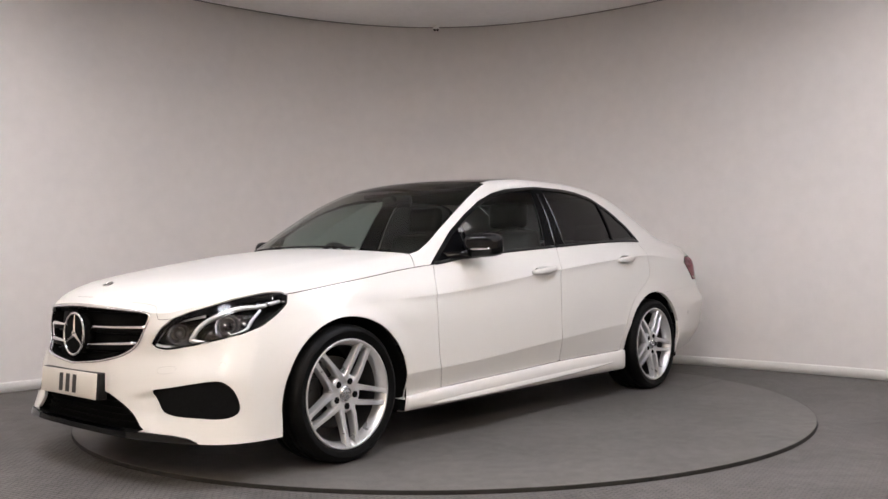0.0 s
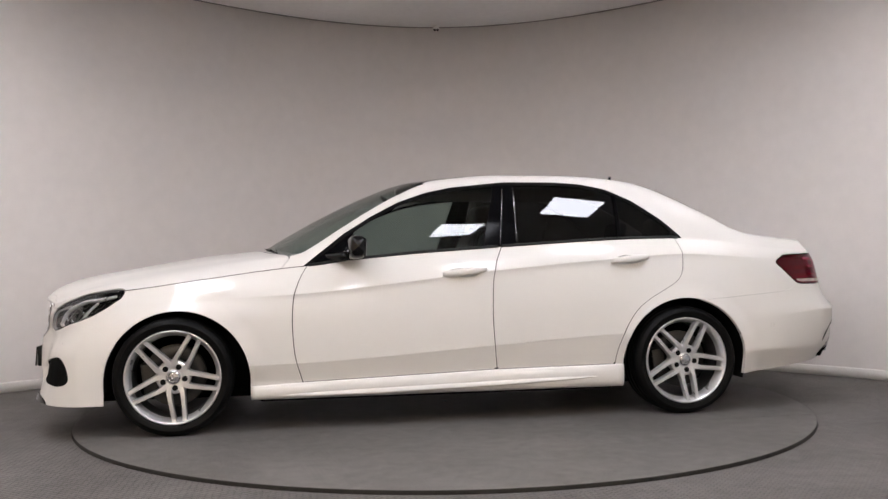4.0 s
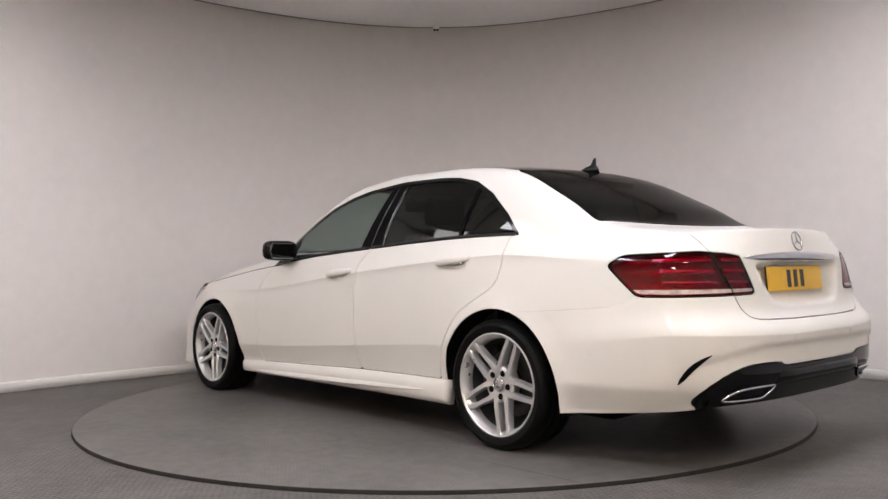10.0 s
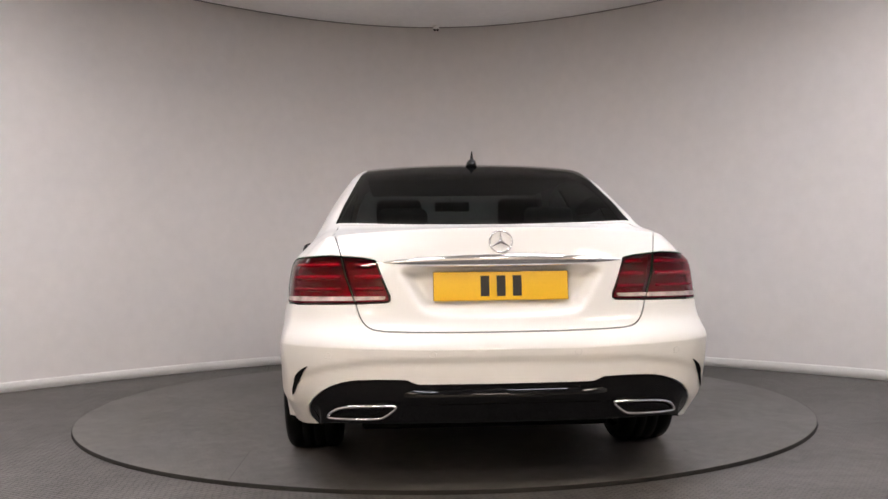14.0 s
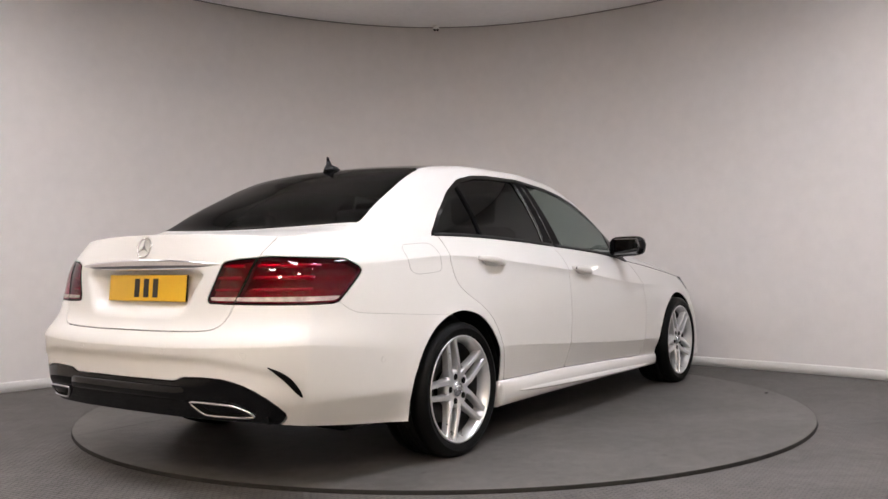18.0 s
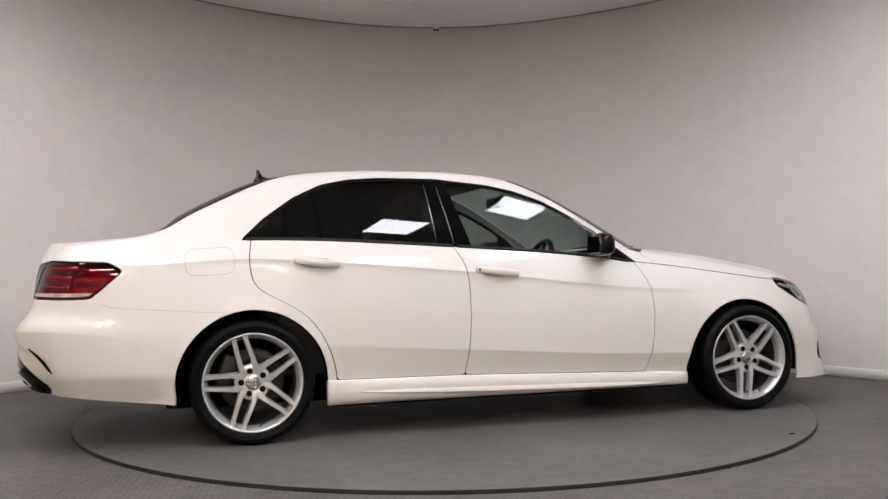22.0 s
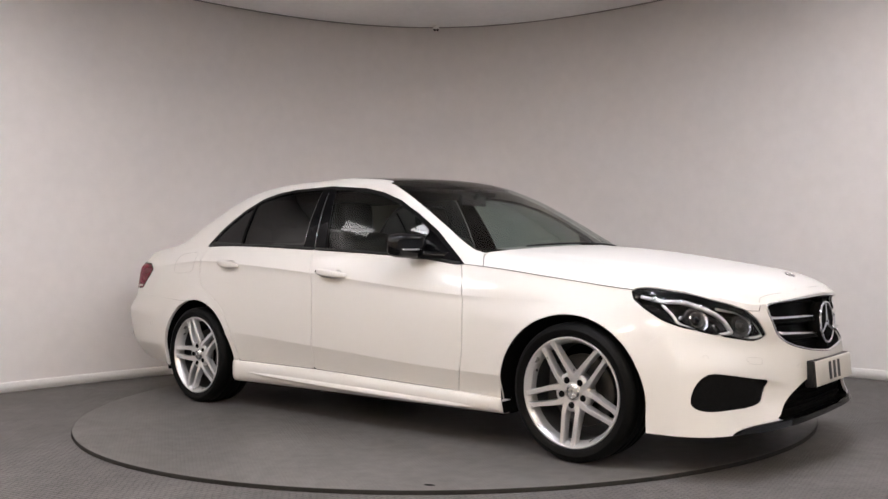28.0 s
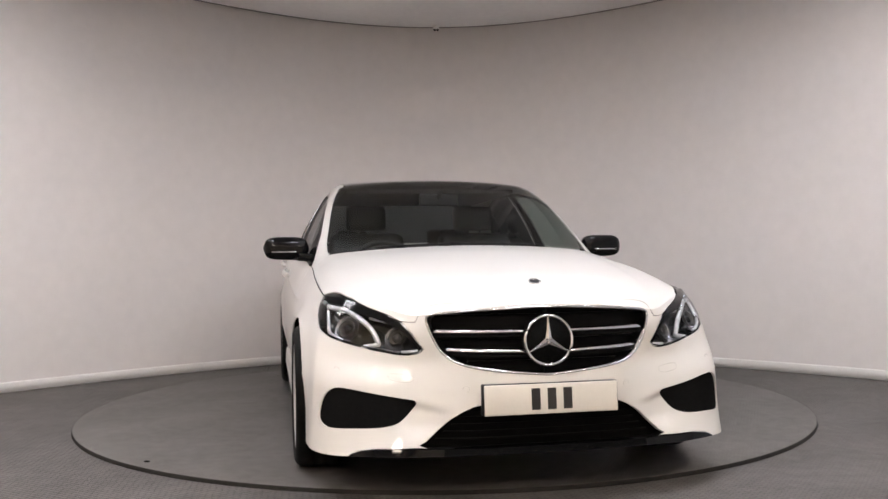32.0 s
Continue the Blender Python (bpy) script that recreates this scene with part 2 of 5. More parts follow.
def part(name, bm, material, parent=None, label="", smooth=True, m=None):
    me = bpy.data.meshes.new(name)
    bm.to_mesh(me)
    bm.free()
    me.materials.append(material)
    if smooth:
        me.shade_smooth()
    ob = new(name, me)
    if parent:
        ob.parent = parent
    if m is not None:
        ob.matrix_local = m
    if label:
        ob["label"] = label
    return ob


def loft(rings, closed=True, caps=True):
    """A skin over rings of equally many points."""
    V, F, n = [], [], len(rings[0])
    for r in rings:
        V += [(*p, 0, 0) for p in r]
    for k in range(len(rings) - 1):
        for i in range(n if closed else n - 1):
            j = (i + 1) % n
            F.append((k * n + i, k * n + j, (k + 1) * n + j, (k + 1) * n + i))
    if caps and closed:
        F.append(tuple(reversed(range(n))))
        F.append(tuple(range((len(rings) - 1) * n, len(rings) * n)))
    return np.array(V, float), F


def tube(points, r, n=8, closed=False):
    """A round bar along a line of points; r may be a number or one per point."""
    P = [Vector(p) for p in points]
    rings, m = [], len(P)
    for i, p in enumerate(P):
        a, b = P[(i - 1) % m if closed else max(i - 1, 0)], P[(i + 1) % m if closed else min(i + 1, m - 1)]
        t = (b - a).normalized()
        u = t.cross(Vector((0, 0, 1)) if abs(t.z) < 0.9 else Vector((0, 1, 0))).normalized()
        w = t.cross(u)
        rad = r[i] if isinstance(r, (list, tuple)) else r
        rings.append([p + rad * (math.cos(k * math.tau / n) * u + math.sin(k * math.tau / n) * w) for k in range(n)])
    if closed:
        rings.append(rings[0])
    return loft(rings, True, not closed)


def block(x0, x1, y0, y1, z0, z1, r=0.01, seg=2):
    bm = bmesh.new()
    bmesh.ops.create_cube(bm, size=1)
    for v in bm.verts:
        v.co = Vector(((x0, x1)[v.co.x > 0], (y0, y1)[v.co.y > 0], (z0, z1)[v.co.z > 0]))
    if r:
        bmesh.ops.bevel(bm, geom=bm.edges[:], offset=r, segments=seg, affect="EDGES", profile=0.6)
    return bm


def lathe(profile, n=64, axis="y"):
    """Turned round the y axis: profile of (radius, y)."""
    rings = [[(r * math.cos(k * math.tau / n), y, r * math.sin(k * math.tau / n)) for k in range(n)] for r, y in profile]
    return loft(rings, True, False)


# ---- the studio ----
def wall_y(x):
    return 2.879 - 1.79 * (math.sqrt(3.894**2 + (x - 0.03) ** 2) - 3.894)


def studio():
    line_in = [(x, wall_y(x)) for x in np.linspace(-4.3, 4.3, 97)]

    def offset(pts, d):
        out = []
        for i, p in enumerate(pts):
            a, b = np.array(pts[max(i - 1, 0)]), np.array(pts[min(i + 1, len(pts) - 1)])
            t = (b - a) / np.linalg.norm(b - a)
            out.append((p[0] - t[1] * d, p[1] + t[0] * d))
        return out
    back = offset(line_in, 0.12)
    rings = [[(*a, z0) for a in pts] for pts, z0 in ((line_in, FLOOR_Z), (line_in, ROOM_H), (back, ROOM_H), (back, FLOOR_Z))]
    rings.append(rings[0])
    ob = obj("wall_curved", loft(rings, False), WALL, smooth=False)
    for f in ob.data.polygons:
        f.use_smooth = abs(f.normal.z) < 0.5
    tagged(ob, "smooth curved off-white painted cove wall round the turntable", "wall", kind="structure")
    s0, s1 = offset(line_in, -0.002), offset(line_in, -0.016)
    rings = [[(*a, z) for a in pts] for pts, z in ((s0, FLOOR_Z), (s1, FLOOR_Z), (s1, 0.050), (offset(line_in, -0.010), 0.060), (s0, 0.060))]
    tagged(obj("baseboard", loft(rings, False), SKIRT), "low white skirting along the foot of the wall", "skirting", kind="structure")
    # unseen walls close the hall; their tints colour the bounced light
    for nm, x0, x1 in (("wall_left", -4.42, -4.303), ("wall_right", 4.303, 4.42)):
        paint, words = (WARM_BOUNCE, "plain cream painted side wall of the hall") if x0 < 0 else (COOL_BOUNCE, "plain pale blue-grey painted side wall of the hall")
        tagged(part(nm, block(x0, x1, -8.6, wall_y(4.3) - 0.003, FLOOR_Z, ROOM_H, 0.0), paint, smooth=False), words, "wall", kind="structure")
    wb = part("wall_back", block(-4.42, 4.42, -8.74, -8.602, FLOOR_Z, ROOM_H, 0.0), WARM_BOUNCE, smooth=False)
    tagged(wb, "plain cream painted end wall of the hall", "wall", kind="structure")
    cl = part("ceiling", block(-4.42, 4.42, -8.74, 3.1, ROOM_H + 0.001, ROOM_H + 0.12, 0.0), CEIL, smooth=False)
    tagged(cl, "flat grey-white ceiling with inset light panels", "ceiling", kind="structure")
    # floor round the raised turntable
    n = 160
    outer = []
    for k in range(n):
        a = k * math.tau / n
        c, s = math.cos(a), math.sin(a)
        f = min(4.42 / abs(c) if c else 1e9, (3.1 if s > 0 else 8.74) / abs(s) if s else 1e9)
        outer.append((c * f, s * f))
    circ = lambda r, z: [(r * math.cos(k * math.tau / n), r * math.sin(k * math.tau / n), z) for k in range(n)]
    rings = [[(x, y, FLOOR_Z) for x, y in outer], circ(3.0, FLOOR_Z), circ(2.223, FLOOR_Z), circ(2.2215, FLOOR_Z - 0.002), circ(2.2215, -0.06)]
    fl = obj("floor", loft([list(reversed(r)) for r in rings], True, False), FLOOR, smooth=False)
    tagged(fl, "dark grey ribbed rubber studio floor", "floor", kind="structure")
    ringm = [circ(r, z) for r, z in ((2.2205, -0.03), (2.2205, 0.0005), (2.2195, 0.002), (2.2185, 0.0022), (2.218, -0.03))]
    tagged(obj("ring_trim", loft([list(reversed(r)) for r in ringm], True, False), RING), "black rubber edge round the raised turntable", "turntable rim", kind="structure")
    # the turning disc
    disc = obj("turntable", loft([list(reversed(r)) for r in (circ(2.2175, -0.05), circ(2.2175, 0.0015), circ(2.215, 0.003), circ(1.2, 0.003), circ(0.02, 0.003))], True, False), DISC, smooth=False)
    tagged(disc, "round dark grey rubber-topped car turntable", "turntable")
    for k in range(16):
        rr, a, w = random.uniform(0.5, 2.1), random.uniform(0, math.tau), random.uniform(0.005, 0.013)
        bm = bmesh.new()
        bmesh.ops.create_circle(bm, cap_ends=True, segments=9, radius=w)
        for v in bm.verts:
            v.co.x *= random.uniform(0.6, 2.2)
            v.co.y *= random.uniform(0.5, 1.2)
        part("scuff", bm, FLOORJOINT, disc, "small dark scuff mark", False, pose(rr * math.cos(a), rr * math.sin(a), 0.0042, 0, 0, random.uniform(0, 180)))
    part("disc_seam", block(-1.95, -1.40, -0.002, 0.002, 0, 0.0006, 0), FLOORJOINT, disc, "fine dark seam in the rubber", False, pose(0, 1.02, 0.0036))
    bm = bmesh.new()
    bmesh.ops.create_circle(bm, cap_ends=True, segments=11, radius=0.026)
    for v in bm.verts:
        v.co.y *= random.uniform(0.35, 0.6)
    part("scuff", bm, DARK, disc, "black rubber smear", False, pose(1.34, -1.668, 0.0042, 0, 0, 18))
    # shadow gap along the top of the wall and a service hatch in the ceiling
    # the line of shade is put in as a grey strip
    rings = [[(*a, z) for a in pts] for pts, z in ((s0, ROOM_H - 0.010), (offset(line_in, -0.008), ROOM_H - 0.010), (offset(line_in, -0.008), ROOM_H - 0.001), (s0, ROOM_H - 0.001))]
    tagged(obj("trim", loft(rings, False), JOINT, smooth=False), "thin grey shadow strip where wall meets ceiling", "trim", kind="structure")
    # ceiling panels: warm fill ones added out of view, cooler ones by the walls
    for group, light in ((FILL_PANELS, LED), (COOL_PANELS, LED_COOL), (DIM_PANELS, LED_DIM), (SIDE_PANELS, LED_SIDE)):
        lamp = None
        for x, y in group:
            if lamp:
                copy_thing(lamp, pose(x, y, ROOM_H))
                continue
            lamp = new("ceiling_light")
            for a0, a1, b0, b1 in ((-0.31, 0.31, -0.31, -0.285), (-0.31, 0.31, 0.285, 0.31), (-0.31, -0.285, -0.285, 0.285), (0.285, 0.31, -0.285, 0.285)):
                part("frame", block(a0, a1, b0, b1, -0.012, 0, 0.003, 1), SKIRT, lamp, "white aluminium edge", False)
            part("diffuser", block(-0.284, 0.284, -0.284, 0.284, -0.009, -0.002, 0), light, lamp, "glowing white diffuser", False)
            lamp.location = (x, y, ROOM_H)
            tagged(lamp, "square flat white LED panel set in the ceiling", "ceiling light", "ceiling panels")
    # sensor on the ceiling edge
    sx, sy = -0.035, wall_y(0) - 0.05
    det = new("detector")
    det.location = (sx, sy, ROOM_H)
    tagged(det, "small white ceiling detector with two dark eyes", "detector")
    bm = bmesh.new()
    bmesh.ops.create_cone(bm, cap_ends=True, segments=20, radius1=0.028, radius2=0.034, depth=0.035)
    part("housing", bm, SKIRT, det, "", True, pose(0, 0, -0.0185))
    for dx in (-0.014, 0.014):
        bm = bmesh.new()
        bmesh.ops.create_uvsphere(bm, u_segments=12, v_segments=8, radius=0.012)
        part("eye", bm, BLACK, det, "dark lens", True, pose(dx, -0.012, -0.042))
    return disc


turntable = studio()


# ---- the car: skin of the upper body by cross-sections, of the lower body by rings ----
ST = (1.75, 1.70, 1.60, 1.40, 1.20, 1.00, 0.85, 0.78, 0.70, 0.55, 0.39, 0.22, 0.04, -0.10, -0.43, -0.75, -1.07, -1.28, -1.40, -1.56, -1.72, -1.86, -1.95, -2.10, -2.25)
BELT_Y = pchip(ST, (0.800, 0.802, 0.806, 0.810, 0.810, 0.805, 0.802, 0.802, 0.805, 0.812, 0.818, 0.821, 0.824, 0.825, 0.825, 0.820, 0.806, 0.793, 0.783, 0.779, 0.778, 0.776, 0.774, 0.768, 0.750))
BELT_Z = pchip(ST, (0.765, 0.768, 0.779, 0.806, 0.833, 0.860, 0.877, 0.884, 0.890, 0.912, 0.928, 0.944, 0.957, 0.966, 0.986, 1.005, 1.020, 1.025, 1.026, 1.018, 1.005, 0.992, 0.985, 0.968, 0.945))
RAIL_Y = pchip(ST, (0.500, 0.540, 0.600, 0.650, 0.675, 0.690, 0.705, 0.722, 0.722, 0.702, 0.678, 0.648, 0.612, 0.598, 0.588, 0.584, 0.584, 0.590, 0.602, 0.625, 0.650, 0.676, 0.690, 0.690, 0.670))
RAIL_Z = pchip(ST, (0.692, 0.748, 0.797, 0.848, 0.886, 0.920, 0.942, 0.955, 0.998, 1.096, 1.197, 1.292, 1.366, 1.392, 1.418, 1.418, 1.399, 1.364, 1.324, 1.250, 1.170, 1.088, 1.054, 1.030, 1.006))
MID_Z = pchip(ST, (0.738, 0.782, 0.825, 0.872, 0.916, 0.955, 0.979, 0.990, 1.040, 1.140, 1.236, 1.324, 1.396, 1.418, 1.440, 1.440, 1.422, 1.386, 1.346, 1.268, 1.178, 1.068, 1.050, 1.042, 1.030))
BOW = pchip(ST, (0.485, 0.470, 0.440, 0.390, 0.330, 0.270, 0.225, 0.205, 0.195, 0.170, 0.145, 0.120, 0.090, 0.070, 0.02, -0.02, -0.045, -0.06, -0.06, -0.065, -0.07, -0.08, -0.10, -0.15, -0.21))
REF_Y = pchip(ST, (0.800, 0.802, 0.806, 0.81, 0.80, 0.78, 0.745, 0.722, 0.722, 0.702, 0.678, 0.648, 0.612, 0.598, 0.588, 0.584, 0.584, 0.590, 0.602, 0.625, 0.650, 0.676, 0.70, 0.72, 0.75))
NS, NR = 18, 26


def upper_skin():
    stations = np.unique(np.round(np.concatenate([np.linspace(1.75, 1.55, 14), np.linspace(1.55, 0.85, 26), np.linspace(0.85, -0.1, 50), np.linspace(-0.1, -1.2, 34), np.linspace(-1.2, -2.0, 40), np.linspace(-2.0, -2.25, 14)]), 5))[::-1]
    rows = []
    for xs in stations:
        yb, zb, yr, zr, zm = (float(c(xs)) for c in (BELT_Y, BELT_Z, RAIL_Y, RAIL_Z, MID_Z))
        t = np.concatenate([np.linspace(0, 1, NS + 1), np.linspace(1, 2, NR + 1)[1:]])
        s = np.clip(t, 0, 1)
        bulge = 0.022 * np.sin(np.pi * s) * min(1, max(0, (zr - zb) / 0.3))
        y = np.where(t <= 1, yb + (yr - yb) * s + bulge, yr * (2 - t))
        z = np.where(t <= 1, zb + (zr - zb) * s, zr + (zm - zr) * (1 - (y / yr) ** 2))
        if xs > 0.95:
            z = z + np.where(t <= 1, 0.012 * np.sin(np.pi * s) * min(1, (xs - 0.95) / 0.3), 0)
        for _ in range(6):
            y[1:-1] = 0.25 * y[:-2] + 0.5 * y[1:-1] + 0.25 * y[2:]
            z[1:-1] = 0.25 * z[:-2] + 0.5 * z[1:-1] + 0.25 * z[2:]
            z[-1], y[-1] = z[-2] + (z[-2] - z[-3]) * 0.3, 0
        if xs > 0.85:
            k = np.clip((0.63 - 0.15 * (xs - 0.8) - y) / 0.045 + 0.5, 0, 1)
            z = z + 0.006 * min(1, (xs - 0.85) / 0.2) * min(1, max(0, (1.74 - xs) / 0.15)) * (3 * k**2 - 2 * k**3)
        x = xs + float(BOW(xs)) * (1 - np.minimum(1, y / float(REF_Y(xs))) ** 2.8)
        rows.append(np.stack([x, y, z, np.full_like(x, xs), t], 1))
    G = np.array(rows)
    ni, nj = G.shape[:2]
    F = [(i * nj + j, (i + 1) * nj + j, (i + 1) * nj + j + 1, i * nj + j + 1) for i in range(ni - 1) for j in range(nj - 1)]
    return G, (G.reshape(-1, 5), F)


ARCH = ((1.412, 0.285, 0.376), (-1.437, 0.300, 0.376))


# rings of the lower body: position round the car (0 nose, 1 front corner, 2 rear corner, 3 tail) and x y z
QS = (0, 0.3, 0.55, 0.75, 1, 1.078, 1.163, 1.238, 1.513, 1.688, 1.797, 1.913, 2, 2.24, 2.43, 2.68, 3)
R1 = ((2.243, 0, 0.66), (2.225, 0.25, 0.655), (2.150, 0.45, 0.625), (2.045, 0.63, 0.64), (1.84, 0.818, 0.68), (1.437, 0.868, 0.70), (1.10, 0.877, 0.722), (0.80, 0.890, 0.736), (-0.30, 0.902, 0.847), (-1.0, 0.889, 0.905), (-1.437, 0.866, 0.930), (-1.9, 0.850, 0.905), (-2.29, 0.795, 0.885), (-2.435, 0.58, 0.895), (-2.475, 0.43, 0.90), (-2.49, 0.24, 0.905), (-2.495, 0, 0.905))
R2 = ((2.255, 0, 0.52), (2.236, 0.26, 0.52), (2.138, 0.46, 0.525), (2.055, 0.65, 0.53), (1.885, 0.842, 0.56), (1.437, 0.902, 0.60), (1.10, 0.905, 0.60), (0.80, 0.905, 0.60), (-0.30, 0.908, 0.63), (-1.0, 0.908, 0.64), (-1.437, 0.914, 0.65), (-1.9, 0.893, 0.66), (-2.33, 0.81, 0.69), (-2.49, 0.585, 0.69), (-2.515, 0.44, 0.685), (-2.535, 0.25, 0.68), (-2.54, 0, 0.68))
R3 = ((2.262, 0, 0.41), (2.244, 0.27, 0.41), (2.155, 0.48, 0.42), (2.085, 0.68, 0.43), (1.93, 0.858, 0.42), (1.437, 0.908, 0.44), (1.10, 0.904, 0.36), (0.80, 0.902, 0.365), (-0.30, 0.904, 0.43), (-1.0, 0.908, 0.475), (-1.437, 0.916, 0.49), (-1.9, 0.905, 0.54), (-2.37, 0.838, 0.59), (-2.555, 0.60, 0.585), (-2.585, 0.45, 0.58), (-2.60, 0.25, 0.575), (-2.605, 0, 0.575))
R4 = ((2.254, 0, 0.29), (2.244, 0.27, 0.29), (2.178, 0.49, 0.28), (2.10, 0.70, 0.28), (1.925, 0.866, 0.28), (1.437, 0.908, 0.30), (1.10, 0.876, 0.275), (0.80, 0.872, 0.27), (-0.30, 0.866, 0.295), (-1.0, 0.880, 0.305), (-1.437, 0.914, 0.33), (-1.9, 0.902, 0.38), (-2.37, 0.815, 0.42), (-2.555, 0.60, 0.42), (-2.585, 0.45, 0.42), (-2.60, 0.25, 0.42), (-2.605, 0, 0.42))
R5 = ((2.238, 0, 0.180), (2.232, 0.27, 0.180), (2.208, 0.5, 0.178), (2.125, 0.71, 0.176), (1.915, 0.874, 0.172), (1.437, 0.90, 0.18), (1.10, 0.865, 0.20), (0.80, 0.86, 0.20), (-0.30, 0.86, 0.20), (-1.0, 0.87, 0.20), (-1.437, 0.905, 0.195), (-1.9, 0.882, 0.228), (-2.34, 0.775, 0.272), (-2.515, 0.58, 0.30), (-2.545, 0.44, 0.30), (-2.56, 0.25, 0.30), (-2.565, 0, 0.30))


def lower_skin(G):
    top = list(G[0, ::-1]) + list(G[1:-1, 0]) + list(G[-1, :])
    q = []
    for row in G[0, ::-1]:
        q.append(row[1] / G[0, 0, 1])
    for row in G[1:-1, 0]:
        q.append(1 + (1.75 - row[3]) / 4.0)
    for row in G[-1, :]:
        q.append(3 - row[1] / G[-1, 0, 1])
    q = np.array(q)
    top = np.array(top)[:, :3]
    # twice as many columns round the nose and the tail
    pos = np.arange(len(q), dtype=float)
    fine = np.sort(np.concatenate([pos, [k + 0.5 for k in range(len(q) - 1) if max(q[k], q[k + 1]) <= 1.0 or min(q[k], q[k + 1]) >= 2.0]]))
    top = np.stack([np.interp(fine, pos, top[:, k]) for k in range(3)], 1)
    q = np.interp(fine, pos, q)
    levels = [top]
    for R in (R1, R2, R3, R4, R5):
        R = np.array(R)
        levels.append(np.stack([pchip(QS, R[:, k])(q) for k in range(3)], 1))
    L = np.array(levels)
    sub = 14
    # rows set close together on both sides of the shoulder and sill creases
    s = np.unique(np.round(np.concatenate([np.linspace(0, 5, 5 * sub + 1), [0.95, 0.985, 1.012, 1.04, 2.95, 2.985, 3.015, 3.05]]), 4))
    n = len(q)
    rows = np.zeros((len(s), n, 5))
    for c in range(n):
        for k in range(3):
            rows[:, c, k] = pchip(range(6), L[:, c, k])(s)
            # crisp shoulder and sill creases along the flanks
            straight = np.interp(s, range(6), L[:, c, k])
            w = np.clip(min(q[c] - 1.10, 1.95 - q[c]) / 0.12, 0, 1)
            edge = np.clip(min(q[c] - 1.13, 1.95 - q[c]) / 0.10, 0, 1)
            rows[:, c, k] += (pchip(range(1, 6), L[1:, c, k])(s) - rows[:, c, k]) * edge * ((s >= 1) & (s < 3))
            rows[:, c, k] += (straight - rows[:, c, k]) * w * (((s > 3) & (s < 4)) | (s < 1))
            tail = np.clip((q[c] - 1.90) / 0.08, 0, 1)
            rows[:, c, k] += (np.where(s < 3, pchip(range(4), L[:4, c, k])(np.minimum(s, 3)), pchip(range(3, 6), L[3:, c, k])(np.maximum(s, 3))) - rows[:, c, k]) * tail * 0.45
        # a hollow under the shoulder crease
        drop = rows[:, c, 2]
        d = np.clip(float(L[1, c, 2]) - drop, 0, 1)
        rows[:, c, 1] -= 0.0045 * np.clip(d / 0.022, 0, 1) * np.clip(1 - d / 0.24, 0, 1) ** 1.5 * np.clip(min(q[c] - 1.15, 1.92 - q[c]) / 0.08, 0, 1) * (s > 1)
        rows[:, c, 1] += np.where(s < 1, 0.006 * np.sin(np.pi * s), 0) * np.clip(min(q[c] - 1.08, 1.90 - q[c]) / 0.12, 0, 1)
    rows[:, :, 3] = q[None]
    rows[:, :, 4] = s[:, None]
    P = rows.reshape(-1, 5)
    # flared lips round the wheel arches
    for cx, cz, r in ARCH:
        k = np.clip((r + 0.085 - np.hypot(P[:, 0] - cx, P[:, 2] - cz)) / 0.085, 0, 1) * np.clip((P[:, 2] - 0.30) / 0.15, 0, 1) * (P[:, 1] > 0.6)
        P[:, 1] += 0.013 * k**1.4
    # recess for the rear plate in the boot lid
    d = sdf(smooth_outline([(-0.43, 0.905), (0.43, 0.905), (0.355, 0.80), (0.315, 0.715), (0.24, 0.69), (-0.24, 0.69), (-0.315, 0.715), (-0.355, 0.80)], 5), P[:, 1], P[:, 2])
    k = np.clip(-d / 0.045, 0, 1) * (P[:, 0] < -2)
    P[:, 0] += 0.064 * (3 * k**2 - 2 * k**3)
    # scoop over the diffuser, under a soft crease
    zl = np.interp(np.abs(P[:, 1]), [0, 0.5, 0.66, 0.76, 0.82], [0.548, 0.545, 0.522, 0.49, 0.45])
    k = np.clip((zl - P[:, 2]) / 0.022, 0, 1) * np.clip((0.84 - P[:, 1]) / 0.06, 0, 1) * (P[:, 0] < -2.1)
    P[:, 0] += 0.010 * (3 * k**2 - 2 * k**3)
    # lower edge of the rear bumper turns inward under a crease
    k = np.clip((0.362 - P[:, 2]) / 0.12, 0, 1) * np.clip((-1.80 - P[:, 0]) / 0.10, 0, 1) * (P[:, 1] > 0.70)
    P[:, 1] -= 0.035 * k
    # crease running inward from the side intakes of the nose
    zl = np.interp(P[:, 1], [0.28, 0.40, 0.52, 0.60], [0.366, 0.370, 0.384, 0.396])
    k = np.clip((zl - P[:, 2]) / 0.034, 0, 1) * np.clip((P[:, 1] - 0.34) / 0.14, 0, 1) * np.clip((0.575 - P[:, 1]) / 0.06, 0, 1) * np.clip((P[:, 2] - 0.23) / 0.06, 0, 1) * (P[:, 0] > 1.9)
    P[:, 0] -= 0.012 * (3 * k**2 - 2 * k**3)
    m = len(s)
    F = [(i * n + c, (i + 1) * n + c, (i + 1) * n + c + 1, i * n + c + 1) for i in range(m - 1) for c in range(n - 1)]
    return P, F


X, Y, Z, A, B = 0, 1, 2, 3, 4
GAP = 0.0025


def band(M, f, h):
    """Cut out the strip where f lies within h of zero; returns strip and rest."""
    a, out1 = split(M, lambda v: f(v) - h)
    mid, out2 = split(a, lambda v: -f(v) - h)
    return mid, join(out1, out2) if len(out1[1]) and len(out2[1]) else (out1 if len(out1[1]) else out2)


